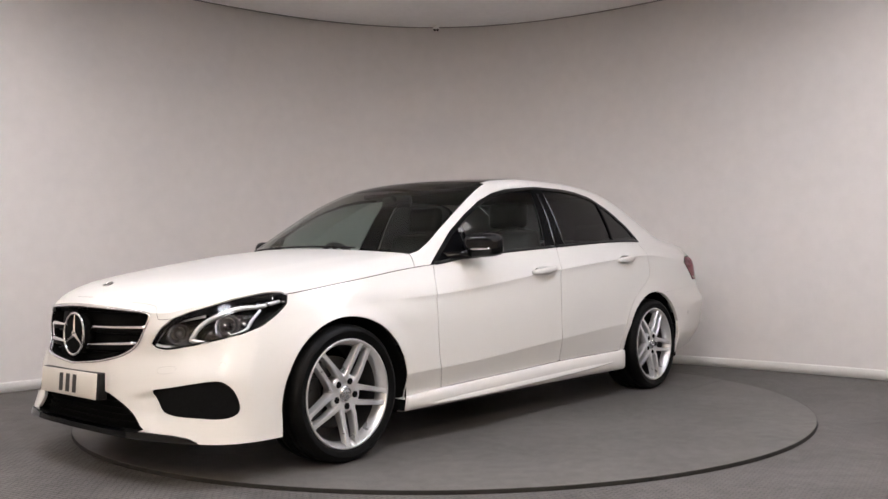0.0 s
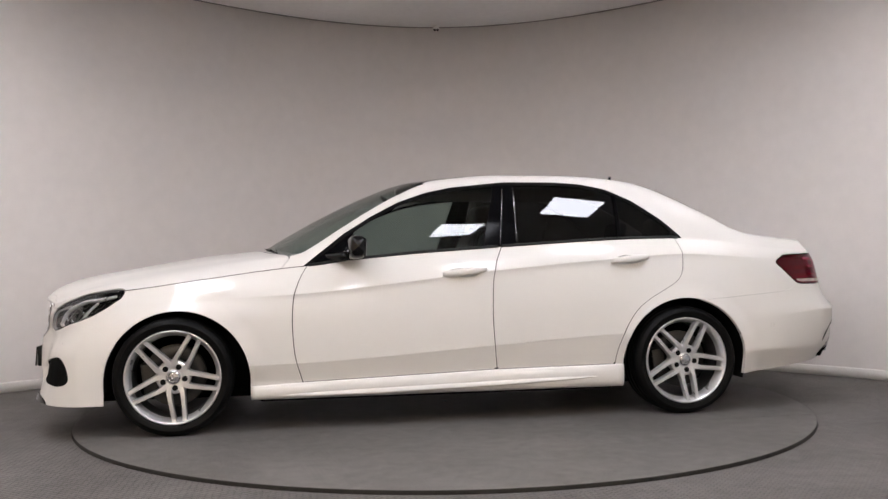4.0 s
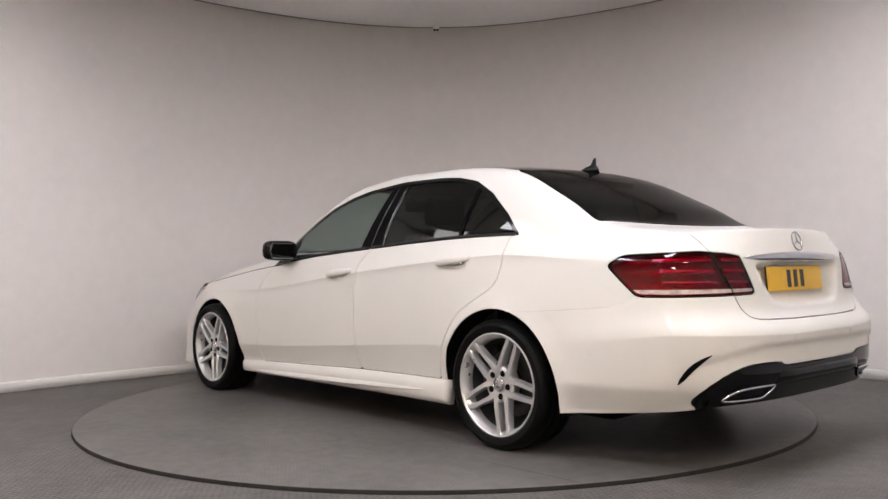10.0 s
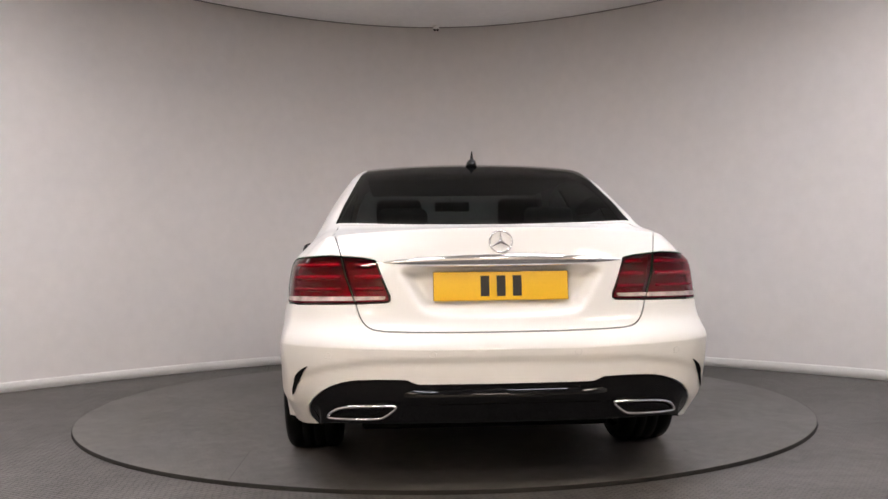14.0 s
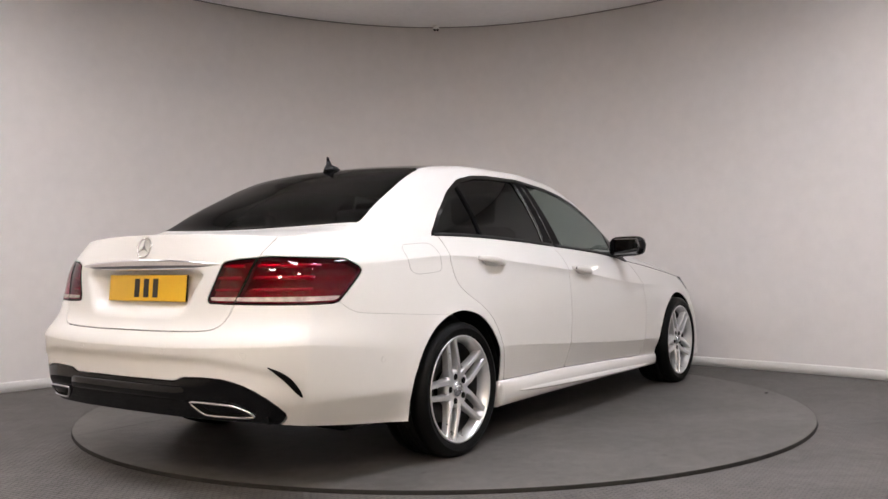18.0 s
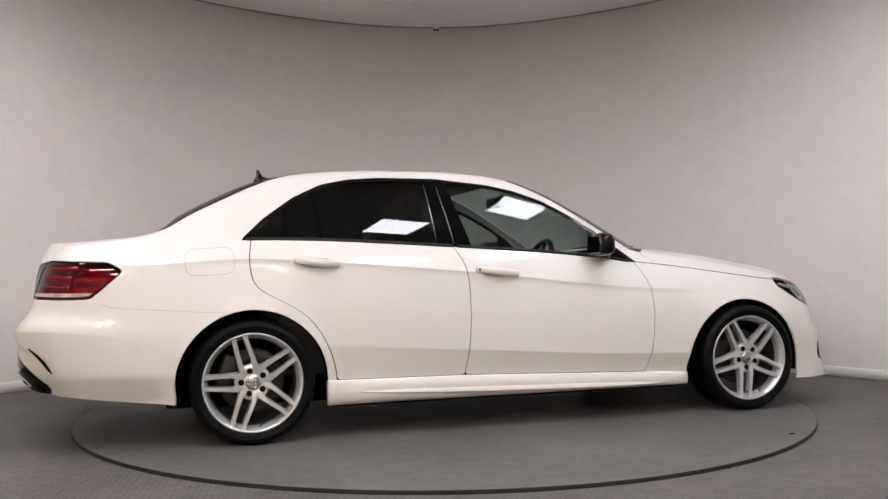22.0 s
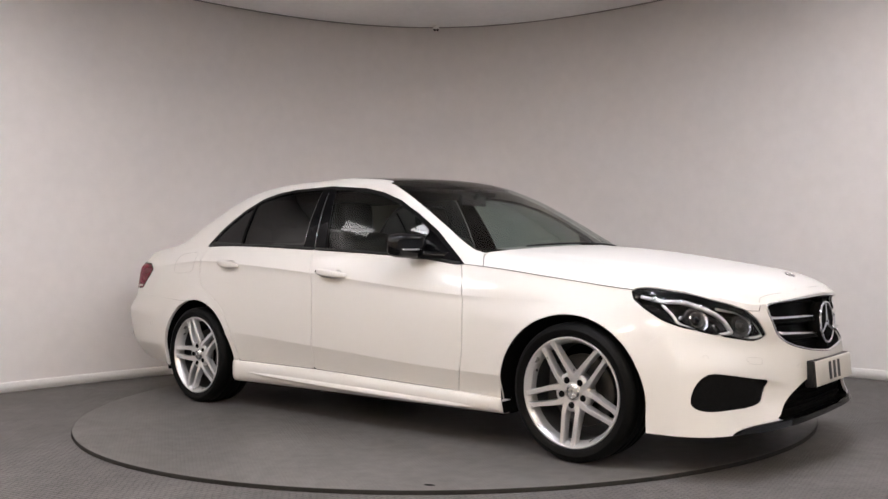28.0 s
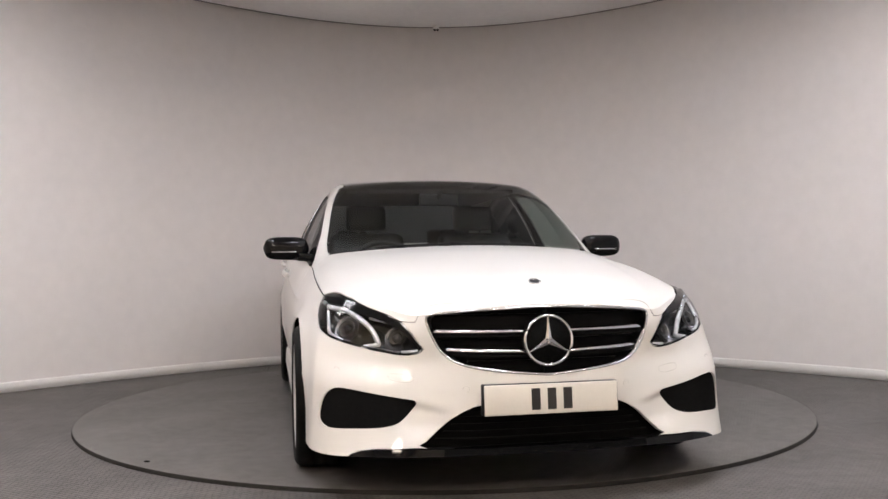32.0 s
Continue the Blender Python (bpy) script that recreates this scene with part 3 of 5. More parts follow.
def evened(M):
    """A pane of glass with one even curvature."""
    V = np.array(M[0])
    x, z = V[:, 0] - V[:, 0].mean(), V[:, 2] - V[:, 2].mean()
    T = np.stack([np.ones_like(x), x, z, x * x, x * z, z * z], 1)
    V[:, 1] = T @ np.linalg.lstsq(T, V[:, 1], rcond=None)[0]
    return V, M[1]


# shut lines, as x over height
DOOR_F = pchip((0.18, 0.26, 0.439, 0.591, 0.713, 0.805, 0.884, 0.95), (0.735, 0.761, 0.805, 0.814, 0.806, 0.778, 0.735, 0.68))
DOOR_M = pchip((0.18, 0.293, 0.456, 0.607, 0.759, 0.88, 0.977, 1.05), (-0.338, -0.321, -0.301, -0.293, -0.297, -0.317, -0.361, -0.40))
DOOR_R = pchip((0.18, 0.302, 0.345, 0.481, 0.619, 0.686, 0.742, 0.782, 0.834, 0.925, 0.985, 1.06), (-1.00, -1.014, -1.019, -1.063, -1.152, -1.242, -1.346, -1.406, -1.436, -1.447, -1.440, -1.425))
SILL = line([(-1.3, 0.304), (-1.047, 0.302), (-0.324, 0.293), (0.755, 0.26), (1.02, 0.247), (1.3, 0.235)])
DLO = [(-1.485, 0.98), (-1.476, 1.035), (-1.368, 1.138), (-1.21, 1.252), (-1.053, 1.328), (-0.895, 1.359), (-0.738, 1.370), (-0.422, 1.370), (-0.106, 1.337), (0.052, 1.303), (0.21, 1.247), (0.368, 1.165), (0.526, 1.066), (0.62, 0.992), (0.755, 0.886), (0.755, 0.80), (-1.485, 0.80)]
TAIL = [(-2.070, 0.862, 0.862), (-2.064, 0.862, 0.870), (-2.064, 0.86, 0.880), (-2.074, 0.857, 0.889), (-2.125, 0.846, 0.915), (-2.14, 0.842, 0.9195), (-2.16, 0.838, 0.921), (-2.27, 0.80, 0.925), (-2.40, 0.67, 0.931), (-2.455, 0.54, 0.920), (-2.472, 0.490, 0.911), (-2.475, 0.481, 0.903), (-2.49, 0.437, 0.80), (-2.49, 0.419, 0.766), (-2.49, 0.421, 0.754), (-2.49, 0.432, 0.748), (-2.47, 0.563, 0.745), (-2.40, 0.73, 0.743), (-2.354, 0.79, 0.742), (-2.215, 0.848, 0.743), (-2.198, 0.851, 0.749), (-2.15, 0.856, 0.789)]
HEAD = [(1.689, 0.806, 0.762), (1.698, 0.779, 0.777), (1.73, 0.761, 0.779), (1.766, 0.743, 0.777), (1.887, 0.699, 0.756), (1.98, 0.65, 0.724), (2.044, 0.59, 0.701), (2.092, 0.543, 0.675), (2.133, 0.511, 0.634), (2.168, 0.474, 0.57), (2.164, 0.493, 0.554), (2.146, 0.536, 0.546), (2.123, 0.576, 0.550), (2.063, 0.659, 0.567), (2.016, 0.723, 0.584), (1.923, 0.801, 0.612), (1.847, 0.831, 0.641), (1.77, 0.834, 0.686), (1.706, 0.822, 0.73)]
GRILLE_LINE = [(0.0, 0.727), (0.078, 0.725), (0.241, 0.718), (0.348, 0.711), (0.432, 0.701), (0.448, 0.690), (0.446, 0.665), (0.429, 0.618), (0.399, 0.561), (0.352, 0.524), (0.292, 0.504), (0.174, 0.486), (0.033, 0.474), (0.0, 0.472)]
FOG = smooth_outline([(0.846, 0.32), (0.829, 0.390), (0.797, 0.424), (0.758, 0.426), (0.665, 0.409), (0.548, 0.388), (0.478, 0.380), (0.513, 0.337), (0.552, 0.297), (0.612, 0.280), (0.72, 0.275), (0.815, 0.270), (0.842, 0.287)], 4)
INTAKE = [(-0.1, 0.375), (0.24, 0.370), (0.29, 0.360), (0.33, 0.342), (0.371, 0.317), (0.423, 0.272), (0.466, 0.232), (0.490, 0.220), (0.45, 0.206), (-0.1, 0.206)]
DIFF = [(-0.1, 0.445), (0.325, 0.447), (0.345, 0.453), (0.367, 0.464), (0.47, 0.467), (0.560, 0.464), (0.610, 0.455), (0.655, 0.439), (0.69, 0.419), (0.72, 0.390), (0.738, 0.358), (0.742, 0.330), (0.735, 0.306), (0.715, 0.286), (0.69, 0.272), (0.66, 0.2), (-0.1, 0.2)]
LID = line([(0.60, 0.45), (0.703, 0.543), (0.746, 0.556), (0.771, 0.566), (0.847, 0.594), (0.922, 0.612), (1.02, 0.645), (1.2, 0.655)])
LID_LINE = [(-0.1, 0.6365), (0.208, 0.6365), (0.381, 0.640), (0.45, 0.643), (0.486, 0.648), (0.505, 0.656), (0.521, 0.668), (0.534, 0.685), (0.543, 0.703), (0.556, 0.746), (0.566, 0.771), (0.594, 0.847), (0.612, 0.922), (0.645, 1.02), (0.655, 1.2), (-0.1, 1.2)]


def around(v, cx):
    """Bearing round an upright axis at x = cx, times a nominal radius, so that it reads in metres."""
    return np.arctan2(v[:, Y], np.abs(v[:, X] - cx)) * 0.9


def wrapped(poly, cx):
    p = np.array(poly)
    return np.stack([around(np.concatenate([p, p], 1), cx), p[:, 2]], 1)


def inside(poly, a, b):
    return lambda v: sdf(poly, v[:, a], v[:, b])


def panel(M, g, gap=GAP):
    """Take the panel g < 0 out of M with a shut line round it."""
    ins, rest = split(M, lambda v: g(v) + gap)
    _, rest = split(rest, lambda v: g(v) - gap)
    return ins, rest


car = new("car")
tagged(car, "clean white four-door saloon car with a black roof on a turntable", "car")


def pair(name, M, material, label="", parents=(None, None), thick=0.005):
    """A left and a right panel, alike."""
    obs = []
    for k, side in enumerate((M, flip(M))):
        obs.append(obj(name, sheet(side, thick) if thick else side, material, parents[k] or car, label))
    return obs


def one(name, M, material, label="", parent=None, thick=0.007):
    return obj(name, sheet(whole(M), thick) if thick else whole(M), material, parent or car, label)


def body():
    G, up = upper_skin()
    low = lower_skin(G)
    made = {"up": up, "base": low}
    lamp_in = lambda v: np.maximum(sdf(wrapped(HEAD, 1.2), around(v, 1.2), v[:, Z]), 1.5 - v[:, X])
    # cavity behind the shut lines: black sheets added to put shade into the gaps
    lamp_out = lambda v: np.maximum(sdf(wrapped(TAIL, -1.6), around(v, -1.6), v[:, Z]), 1.7 + v[:, X])
    dark, _ = split(low, lambda v: np.maximum(np.abs(v[:, X]) - 2.15, 0.26 - v[:, Z]))
    _, dark = split(dark, lamp_out)
    for cx, cz, r in ARCH:
        _, dark = split(dark, lambda v: np.hypot(v[:, X] - cx, v[:, Z] - cz) - r - 0.01)
    _, dark = split(dark, lamp_in)
    one("inner_shell", push(dark, -0.007), DARK, "black inner shell", thick=0)
    strip, _ = split(up, lambda v: np.maximum(np.maximum(v[:, B] - 0.25, 0.8 - v[:, X]), -1))
    _, strip = split(strip, lamp_in)
    pair("gutter", push(strip, -0.014), DARK, "black channel under the bonnet edge", thick=0)
    lidgap, _ = split(up, lambda v: np.maximum(v[:, A] + 1.86, 0.5 - v[:, Y]))
    pair("boot_channel", push(lidgap, -0.014), DARK, "black channel under the boot lid edge", thick=0)
    lidgap, _ = split(low, lambda v: np.maximum(np.maximum(v[:, X] + 2.2, 0.60 - v[:, Z]), v[:, Y] - 0.70))
    _, lidgap = split(lidgap, lamp_out)
    one("boot_channel", push(lidgap, -0.016), DARK, "black channel behind the boot lid", thick=0)

    # wheel arches
    for cx, cz, r in ARCH:
        _, low = split(low, lambda v: np.maximum(np.hypot(v[:, X] - cx, v[:, Z] - cz) - r, 0.4 - v[:, Y]))
        _, low = split(low, lambda v: np.maximum(np.maximum(np.abs(v[:, X] - cx) - r * 0.995, v[:, Z] - cz), 0.4 - v[:, Y]))
    # lamps
    head, low = panel(low, lamp_in)
    head_top, up = panel(up, lamp_in)
    head = join(head, head_top)
    tail, low = panel(low, lambda v: np.maximum(sdf(wrapped(TAIL, -1.6), around(v, -1.6), v[:, Z]), 1.7 + v[:, X]))
    # openings of the front
    hole, low = split(low, lambda v: np.maximum(sdf(smooth_outline(GRILLE_LINE + [(-a, b) for a, b in GRILLE_LINE[-2:0:-1]], 3), v[:, Y], v[:, Z]), 1.5 - v[:, X]))
    fog, low = split(low, lambda v: np.maximum(sdf(FOG, v[:, Y], v[:, Z]), 1.7 - v[:, X]))
    intake, low = split(low, lambda v: np.maximum(sdf(INTAKE, v[:, Y], v[:, Z]), 1.7 - v[:, X]))
    # sill line
    _, sill_cut = split(low, lambda v: np.maximum(np.maximum(v[:, Z] - SILL(v[:, X]), np.abs(v[:, X] + 0.015) - 1.055), -1))
    low = sill_cut
    # doors
    front, low = panel(low, lambda v: np.maximum(np.maximum(v[:, X] - DOOR_F(v[:, Z]), DOOR_M(v[:, Z]) - v[:, X]), np.maximum(SILL(v[:, X]) - v[:, Z], 0.4 - v[:, Y])))
    back, low = panel(low, lambda v: np.maximum(np.maximum(v[:, X] - DOOR_M(v[:, Z]), DOOR_R(v[:, Z]) - v[:, X]), np.maximum(SILL(v[:, X]) - v[:, Z], 0.4 - v[:, Y])))
    # rear end
    lid, low = panel(low, lambda v: np.maximum(sdf(LID_LINE, np.abs(v[:, Y]), v[:, Z]), v[:, X] + 2.0))
    seam = line([(-2.7, 0.752), (-2.19, 0.748), (-2.14, 0.712), (-2.08, 0.698), (-1.66, 0.668), (-1.4, 0.66)])
    rbump, low = panel(low, lambda v: np.maximum(v[:, Z] - seam(v[:, X]), v[:, X] + 1.437), 0.0005)
    fbump, low = panel(low, lambda v: np.maximum(np.maximum(1.437 - v[:, X], v[:, Z] - line([(1.0, 0.36), (1.72, 0.48), (1.86, 0.60), (1.89, 0.66), (1.95, 0.8), (2.4, 0.8)])(v[:, X])), -1), 0.0002)
    fender, low = split(low, lambda v: 0.3 - v[:, X])
    diff, rbump = panel(rbump, lambda v: np.maximum(sdf(DIFF, v[:, Y], v[:, Z]), v[:, X] + 2.2))
    lip, fbump = panel(fbump, lambda v: np.maximum(v[:, Z] - line([(0, 0.212), (0.25, 0.211), (0.445, 0.207), (0.498, 0.209), (0.64, 0.205), (0.70, 0.196), (0.735, 0.182), (0.755, 0.165), (0.80, 0.15)])(v[:, Y]), 1.95 - v[:, X]))

    # upper body
    hood, up = split(up, lambda v: np.maximum(0.815 - v[:, A] + 0.06 * np.clip(1 - v[:, B], 0, 1), 0.018 - v[:, B]))
    _, up = split(up, lambda v: 0.810 - v[:, A] + 0.06 * np.clip(1 - v[:, B], 0, 1))
    boot, up = panel(up, lambda v: np.maximum(v[:, A] + 1.905, np.abs(v[:, Y]) - 0.652))
    screen, up = panel(up, lambda v: np.maximum(np.maximum(v[:, A] - 0.775, 0.035 - v[:, A]), 1.03 - 0.075 * np.clip(v[:, A] / 0.75, 0, 1) - v[:, B]))
    roof, up = panel(up, lambda v: np.maximum(np.maximum(v[:, A] - 0.033, -1.262 - v[:, A]), 1.075 - v[:, B]))
    rear, up = panel(up, lambda v: np.maximum(np.maximum(v[:, A] + 1.264, -1.872 - v[:, A]), 1.045 - 0.06 * np.clip((-1.264 - v[:, A]) / 0.6, 0, 1) - v[:, B]))
    cowl, up = split(up, lambda v: np.maximum(0.776 - v[:, A], 0.95 - v[:, B]))
    window, up = split(up, lambda v: np.maximum(sdf(DLO, v[:, X], v[:, Z]), v[:, B] - 1.2))

    shell = join(up, low)
    made["shell"] = pair("side_panel", shell, WHITE, "gloss white rear wing with roof pillar and rail")
    made["fender"] = pair("front_wing", fender, WHITE, "gloss white front wing")
    made["hood"] = one("bonnet", hood, WHITE, "gloss white bonnet")
    one("cowl", push(cowl, -0.012), TRIM, "black scuttle below the windscreen", thick=0)
    lid_all = join(boot, lid)
    made["lid"] = one("boot_lid", lid_all, WHITE, "gloss white boot lid with a plate recess")
    made["fbump"] = one("front_bumper", join(fbump, tol=1.2e-3), WHITE, "gloss white front bumper", thick=0.012)
    made["rbump"] = one("rear_bumper", rbump, WHITE, "gloss white rear bumper", thick=0.02)
    made["diff"] = one("rear_diffuser", diff, BLACK, "gloss black diffuser panel")
    one("front_lip", push(lip, 0.006), BLACK, "gloss black front splitter", made["fbump"], 0.03)
    made["front"] = pair("front_door", front, WHITE, "gloss white front door")
    made["back"] = pair("rear_door", back, WHITE, "gloss white rear door")
    one("windscreen", screen, CLEAR, "clear windscreen", thick=0).visible_shadow = False
    one("panoramic_roof", roof, BLACK, "gloss black glass roof")
    one("rear_window", rear, REAR, "dark tinted rear window", thick=0)
    # side windows
    inner, frame_w = split(window, lambda v: np.maximum(sdf(DLO, v[:, X], v[:, Z]) + 0.020, BELT_Z(v[:, X]) + 0.012 - v[:, Z]))
    pillar, inner = split(inner, lambda v: np.maximum(v[:, X] - (-0.262 - (v[:, Z] - 0.998) * 0.28), (-0.457 - (v[:, Z] - 1.012) * 0.08) - v[:, X]))
    sail, inner = split(inner, lambda v: 0.470 - v[:, X])
    divider, inner = band(inner, lambda v: v[:, X] + 1.079 + (v[:, Z] - 1.03) * 0.085, 0.010)
    g_front, inner = split(inner, lambda v: -0.36 - v[:, X])
    g_rear, g_quarter = split(inner, lambda v: -1.08 - v[:, X])
    pair("window_surround", frame_w, BLACK, "gloss black window surround", made["front"])
    pair("door_pillar", push(pillar, 0.002), PILLAR, "satin black door pillar", made["back"])
    pair("mirror_sail", push(sail, 0.001), PILLAR, "black triangle at the mirror foot", made["front"])
    pair("window_divider", push(divider, 0.002), PILLAR, "thin black divider", made["back"], 0.008)
    for ob in pair("window_pane", evened(push(g_front, -0.006)), TINT, "clear greenish front side glass", made["front"], 0):
        ob.visible_shadow = False
    pair("window_pane", evened(push(g_rear, -0.006)), PRIVACY, "dark privacy glass", made["back"], 0)
    pair("quarter_pane", evened(push(g_quarter, -0.006)), PRIVACY, "dark privacy glass", made["back"], 0)
    made["headlamp"] = head
    made["taillamp"] = tail
    made["hole"], made["fog"], made["intake"] = hole, join(fog, tol=1.2e-3), join(intake, tol=1.2e-3)
    made["low"] = low
    return made


skin = body()

from mathutils.bvhtree import BVHTree

LOW_TREE = BVHTree.FromPolygons([tuple(v[:3]) for v in skin["base"][0]], skin["base"][1])
UP_TREE = BVHTree.FromPolygons([tuple(v[:3]) for v in skin["up"][0]], skin["up"][1])


def side_y(x, z):
    """How far out the flank stands at x, z."""
    hit = LOW_TREE.ray_cast(Vector((x, 2, z)), Vector((0, -1, 0)))[0]
    return hit.y if hit else 0.88


def end_x(y, z, front=True):
    """How far forward (or back) the nose (or tail) stands at y, z."""
    y = max(abs(y), 1e-3)
    hit = LOW_TREE.ray_cast(Vector((4 if front else -4, y, z)), Vector((-1 if front else 1, 0, 0)))[0]
    return hit.x if hit else (2.2 if front else -2.5)


def top_z(x, y):
    hit = UP_TREE.ray_cast(Vector((x, max(abs(y), 1e-3), 3)), Vector((0, 0, -1)))[0]
    return hit.z if hit else 1.0


def mirrored(name, M, material, parents, label="", smooth=True):
    return [obj(name, M if k == 0 else flip(M), material, parents[k], label, smooth) for k in range(2)]


def two(ob):
    return (ob, ob)


# ---- wheels ----
def wheel_meshes():
    # the tyre is squashed a little under the car's weight
    tyre = lathe([(0.25 + (r - 0.25) * 0.83 if r > 0.25 else r, y) for r, y in ((0.243, -0.012), (0.250, 0.001), (0.264, 0.008), (0.283, 0.0095), (0.286, 0.011), (0.289, 0.009), (0.304, 0.004), (0.316, -0.008), (0.3225, -0.026), (0.3245, -0.060), (0.3180, -0.062), (0.3180, -0.070), (0.3248, -0.072), (0.3250, -0.112), (0.3180, -0.114), (0.3180, -0.124), (0.3250, -0.126), (0.3248, -0.164), (0.3180, -0.166), (0.3180, -0.174), (0.3245, -0.176), (0.3225, -0.212), (0.312, -0.232), (0.290, -0.244), (0.245, -0.236))], 72)
    rim = lathe([(0.2475, -0.006), (0.2480, 0.001), (0.2440, 0.0035), (0.2390, 0.002), (0.2355, -0.006), (0.2290, -0.014), (0.2230, -0.028), (0.2195, -0.042), (0.2170, -0.056)], 72)
    barrel = lathe([(0.2170, -0.056), (0.2120, -0.12), (0.2150, -0.20), (0.226, -0.224)], 72)
    spokes = []
    for k in range(5):
        a = math.radians(-90 + 72 * k)
        c, s = math.cos(a), math.sin(a)
        for e in (-1, 1):
            rings = []
            for r, off, half, y0, y1 in ((0.052, 0.028, 0.0170, -0.022, -0.060), (0.082, 0.0335, 0.0145, -0.017, -0.058), (0.10, 0.0345, 0.0124, -0.013, -0.054), (0.15, 0.0322, 0.0112, -0.009, -0.046), (0.20, 0.0292, 0.0112, -0.007, -0.042), (0.220, 0.0282, 0.0120, -0.006, -0.040), (0.234, 0.0275, 0.0165, -0.0035, -0.036)):
                sec = [(-half, y0 - 0.007), (-half * 0.74, y0), (half * 0.74, y0), (half, y0 - 0.007), (half * 1.15, y1), (-half * 1.15, y1)]
                rings.append([(r * c - (e * off + w) * s, y, r * s + (e * off + w) * c) for w, y in sec])
            spokes.append(loft(rings))
    hub = lathe([(0.0, -0.024), (0.036, -0.024), (0.0395, -0.029), (0.046, -0.026), (0.060, -0.0225), (0.078, -0.021), (0.087, -0.0255), (0.091, -0.036), (0.090, -0.075), (0.0, -0.08)], 40)
    return tyre, rim, spokes, hub, barrel


def wheels():
    tyre, rim, spokes, hub, barrel = wheel_meshes()
    rimM = (rim[0], [tuple(reversed(f)) for f in rim[1]])
    cap = lathe([(0.0, 0.004), (0.022, 0.003), (0.032, 0.0), (0.036, -0.005), (0.036, -0.012)], 28)
    bolt = lathe([(0.0, 0.0015), (0.0125, 0.0015), (0.0150, 0.0), (0.0155, -0.003)], 12)
    disc = lathe([(0.07, -0.012), (0.072, 0.0), (0.160, 0.0), (0.163, -0.004), (0.163, -0.024)], 48)
    first = None
    for cx, sgn, turn in ((1.433, 1, 7.7), (1.433, -1, -5.8), (-1.437, 1, 10), (-1.437, -1, -19.5)):
        m = pose(cx, sgn * 0.912, 0.3135, 0, turn, 0 if sgn > 0 else 180)
        if first is None:
            w = obj("wheel", rimM, ALLOY, car, "silver five twin-spoke alloy wheel with black tyre", m=m)
            obj("tyre", (tyre[0], [tuple(reversed(f)) for f in tyre[1]]), TYRE, w, "black low-profile tyre")
            obj("barrel", (barrel[0], [tuple(reversed(f)) for f in barrel[1]]), BARREL, w, "dark inner wheel barrel")
            for sp in spokes:
                obj("spoke", sp, ALLOY, w, smooth=False)
            obj("hub", (hub[0], [tuple(reversed(f)) for f in hub[1]]), ALLOY, w)
            obj("centre_cap", cap, SILVER, w, "grey round centre cap", m=pose(0, -0.017, 0))
            obj("cap_ring", tube([(0.026 * math.cos(k * math.tau / 24), 0, 0.026 * math.sin(k * math.tau / 24)) for k in range(24)], 0.0022, 6, True), CHROME, w, "thin chrome ring", m=pose(0, -0.0125, 0))
            for k in range(5):
                a = math.radians(-90 + 72 * k)
                obj("wheel_bolt", bolt, DARK, w, "dark wheel bolt", m=pose(0.0585 * math.cos(a), -0.0205, 0.0585 * math.sin(a)))
            for k in range(3):
                a = math.radians(90 + 120 * k)
                obj("cap_spoke", tube([(0, 0, 0), (0.024 * math.cos(a), 0, 0.024 * math.sin(a))], [0.0035, 0.0012], 5), CHROME, w, "chrome spoke of the cap emblem", m=pose(0, -0.0125, 0))
            obj("brake_disc", disc, STEEL, w, "worn steel brake disc", m=pose(0, -0.105, 0))
            part("caliper", block(0.09, 0.17, -0.16, -0.085, -0.09, 0.09, 0.012), STEEL, w, "grey brake caliper")
            obj("valve", tube([(0.216 * math.cos(0.31), -0.035, 0.216 * math.sin(0.31)), (0.203 * math.cos(0.31), -0.018, 0.203 * math.sin(0.31))], 0.004, 6), TRIM, w)
            first = w
        else:
            copy_thing(first, m)
    # liners in the arches
    for cx, cz, r in ARCH:
        rings = []
        for y in (0.884, 0.80, 0.60, 0.585):
            rr = r + 0.004 if y > 0.59 else 0.02
            rings.append([(cx + rr * math.cos(a), y, cz + rr * math.sin(a)) for a in np.linspace(-0.14, math.pi + 0.28, 40)])
        mirrored("wheel_arch_liner", loft(rings, False), DARK, two(car), "black plastic wheel arch liner")


wheels()


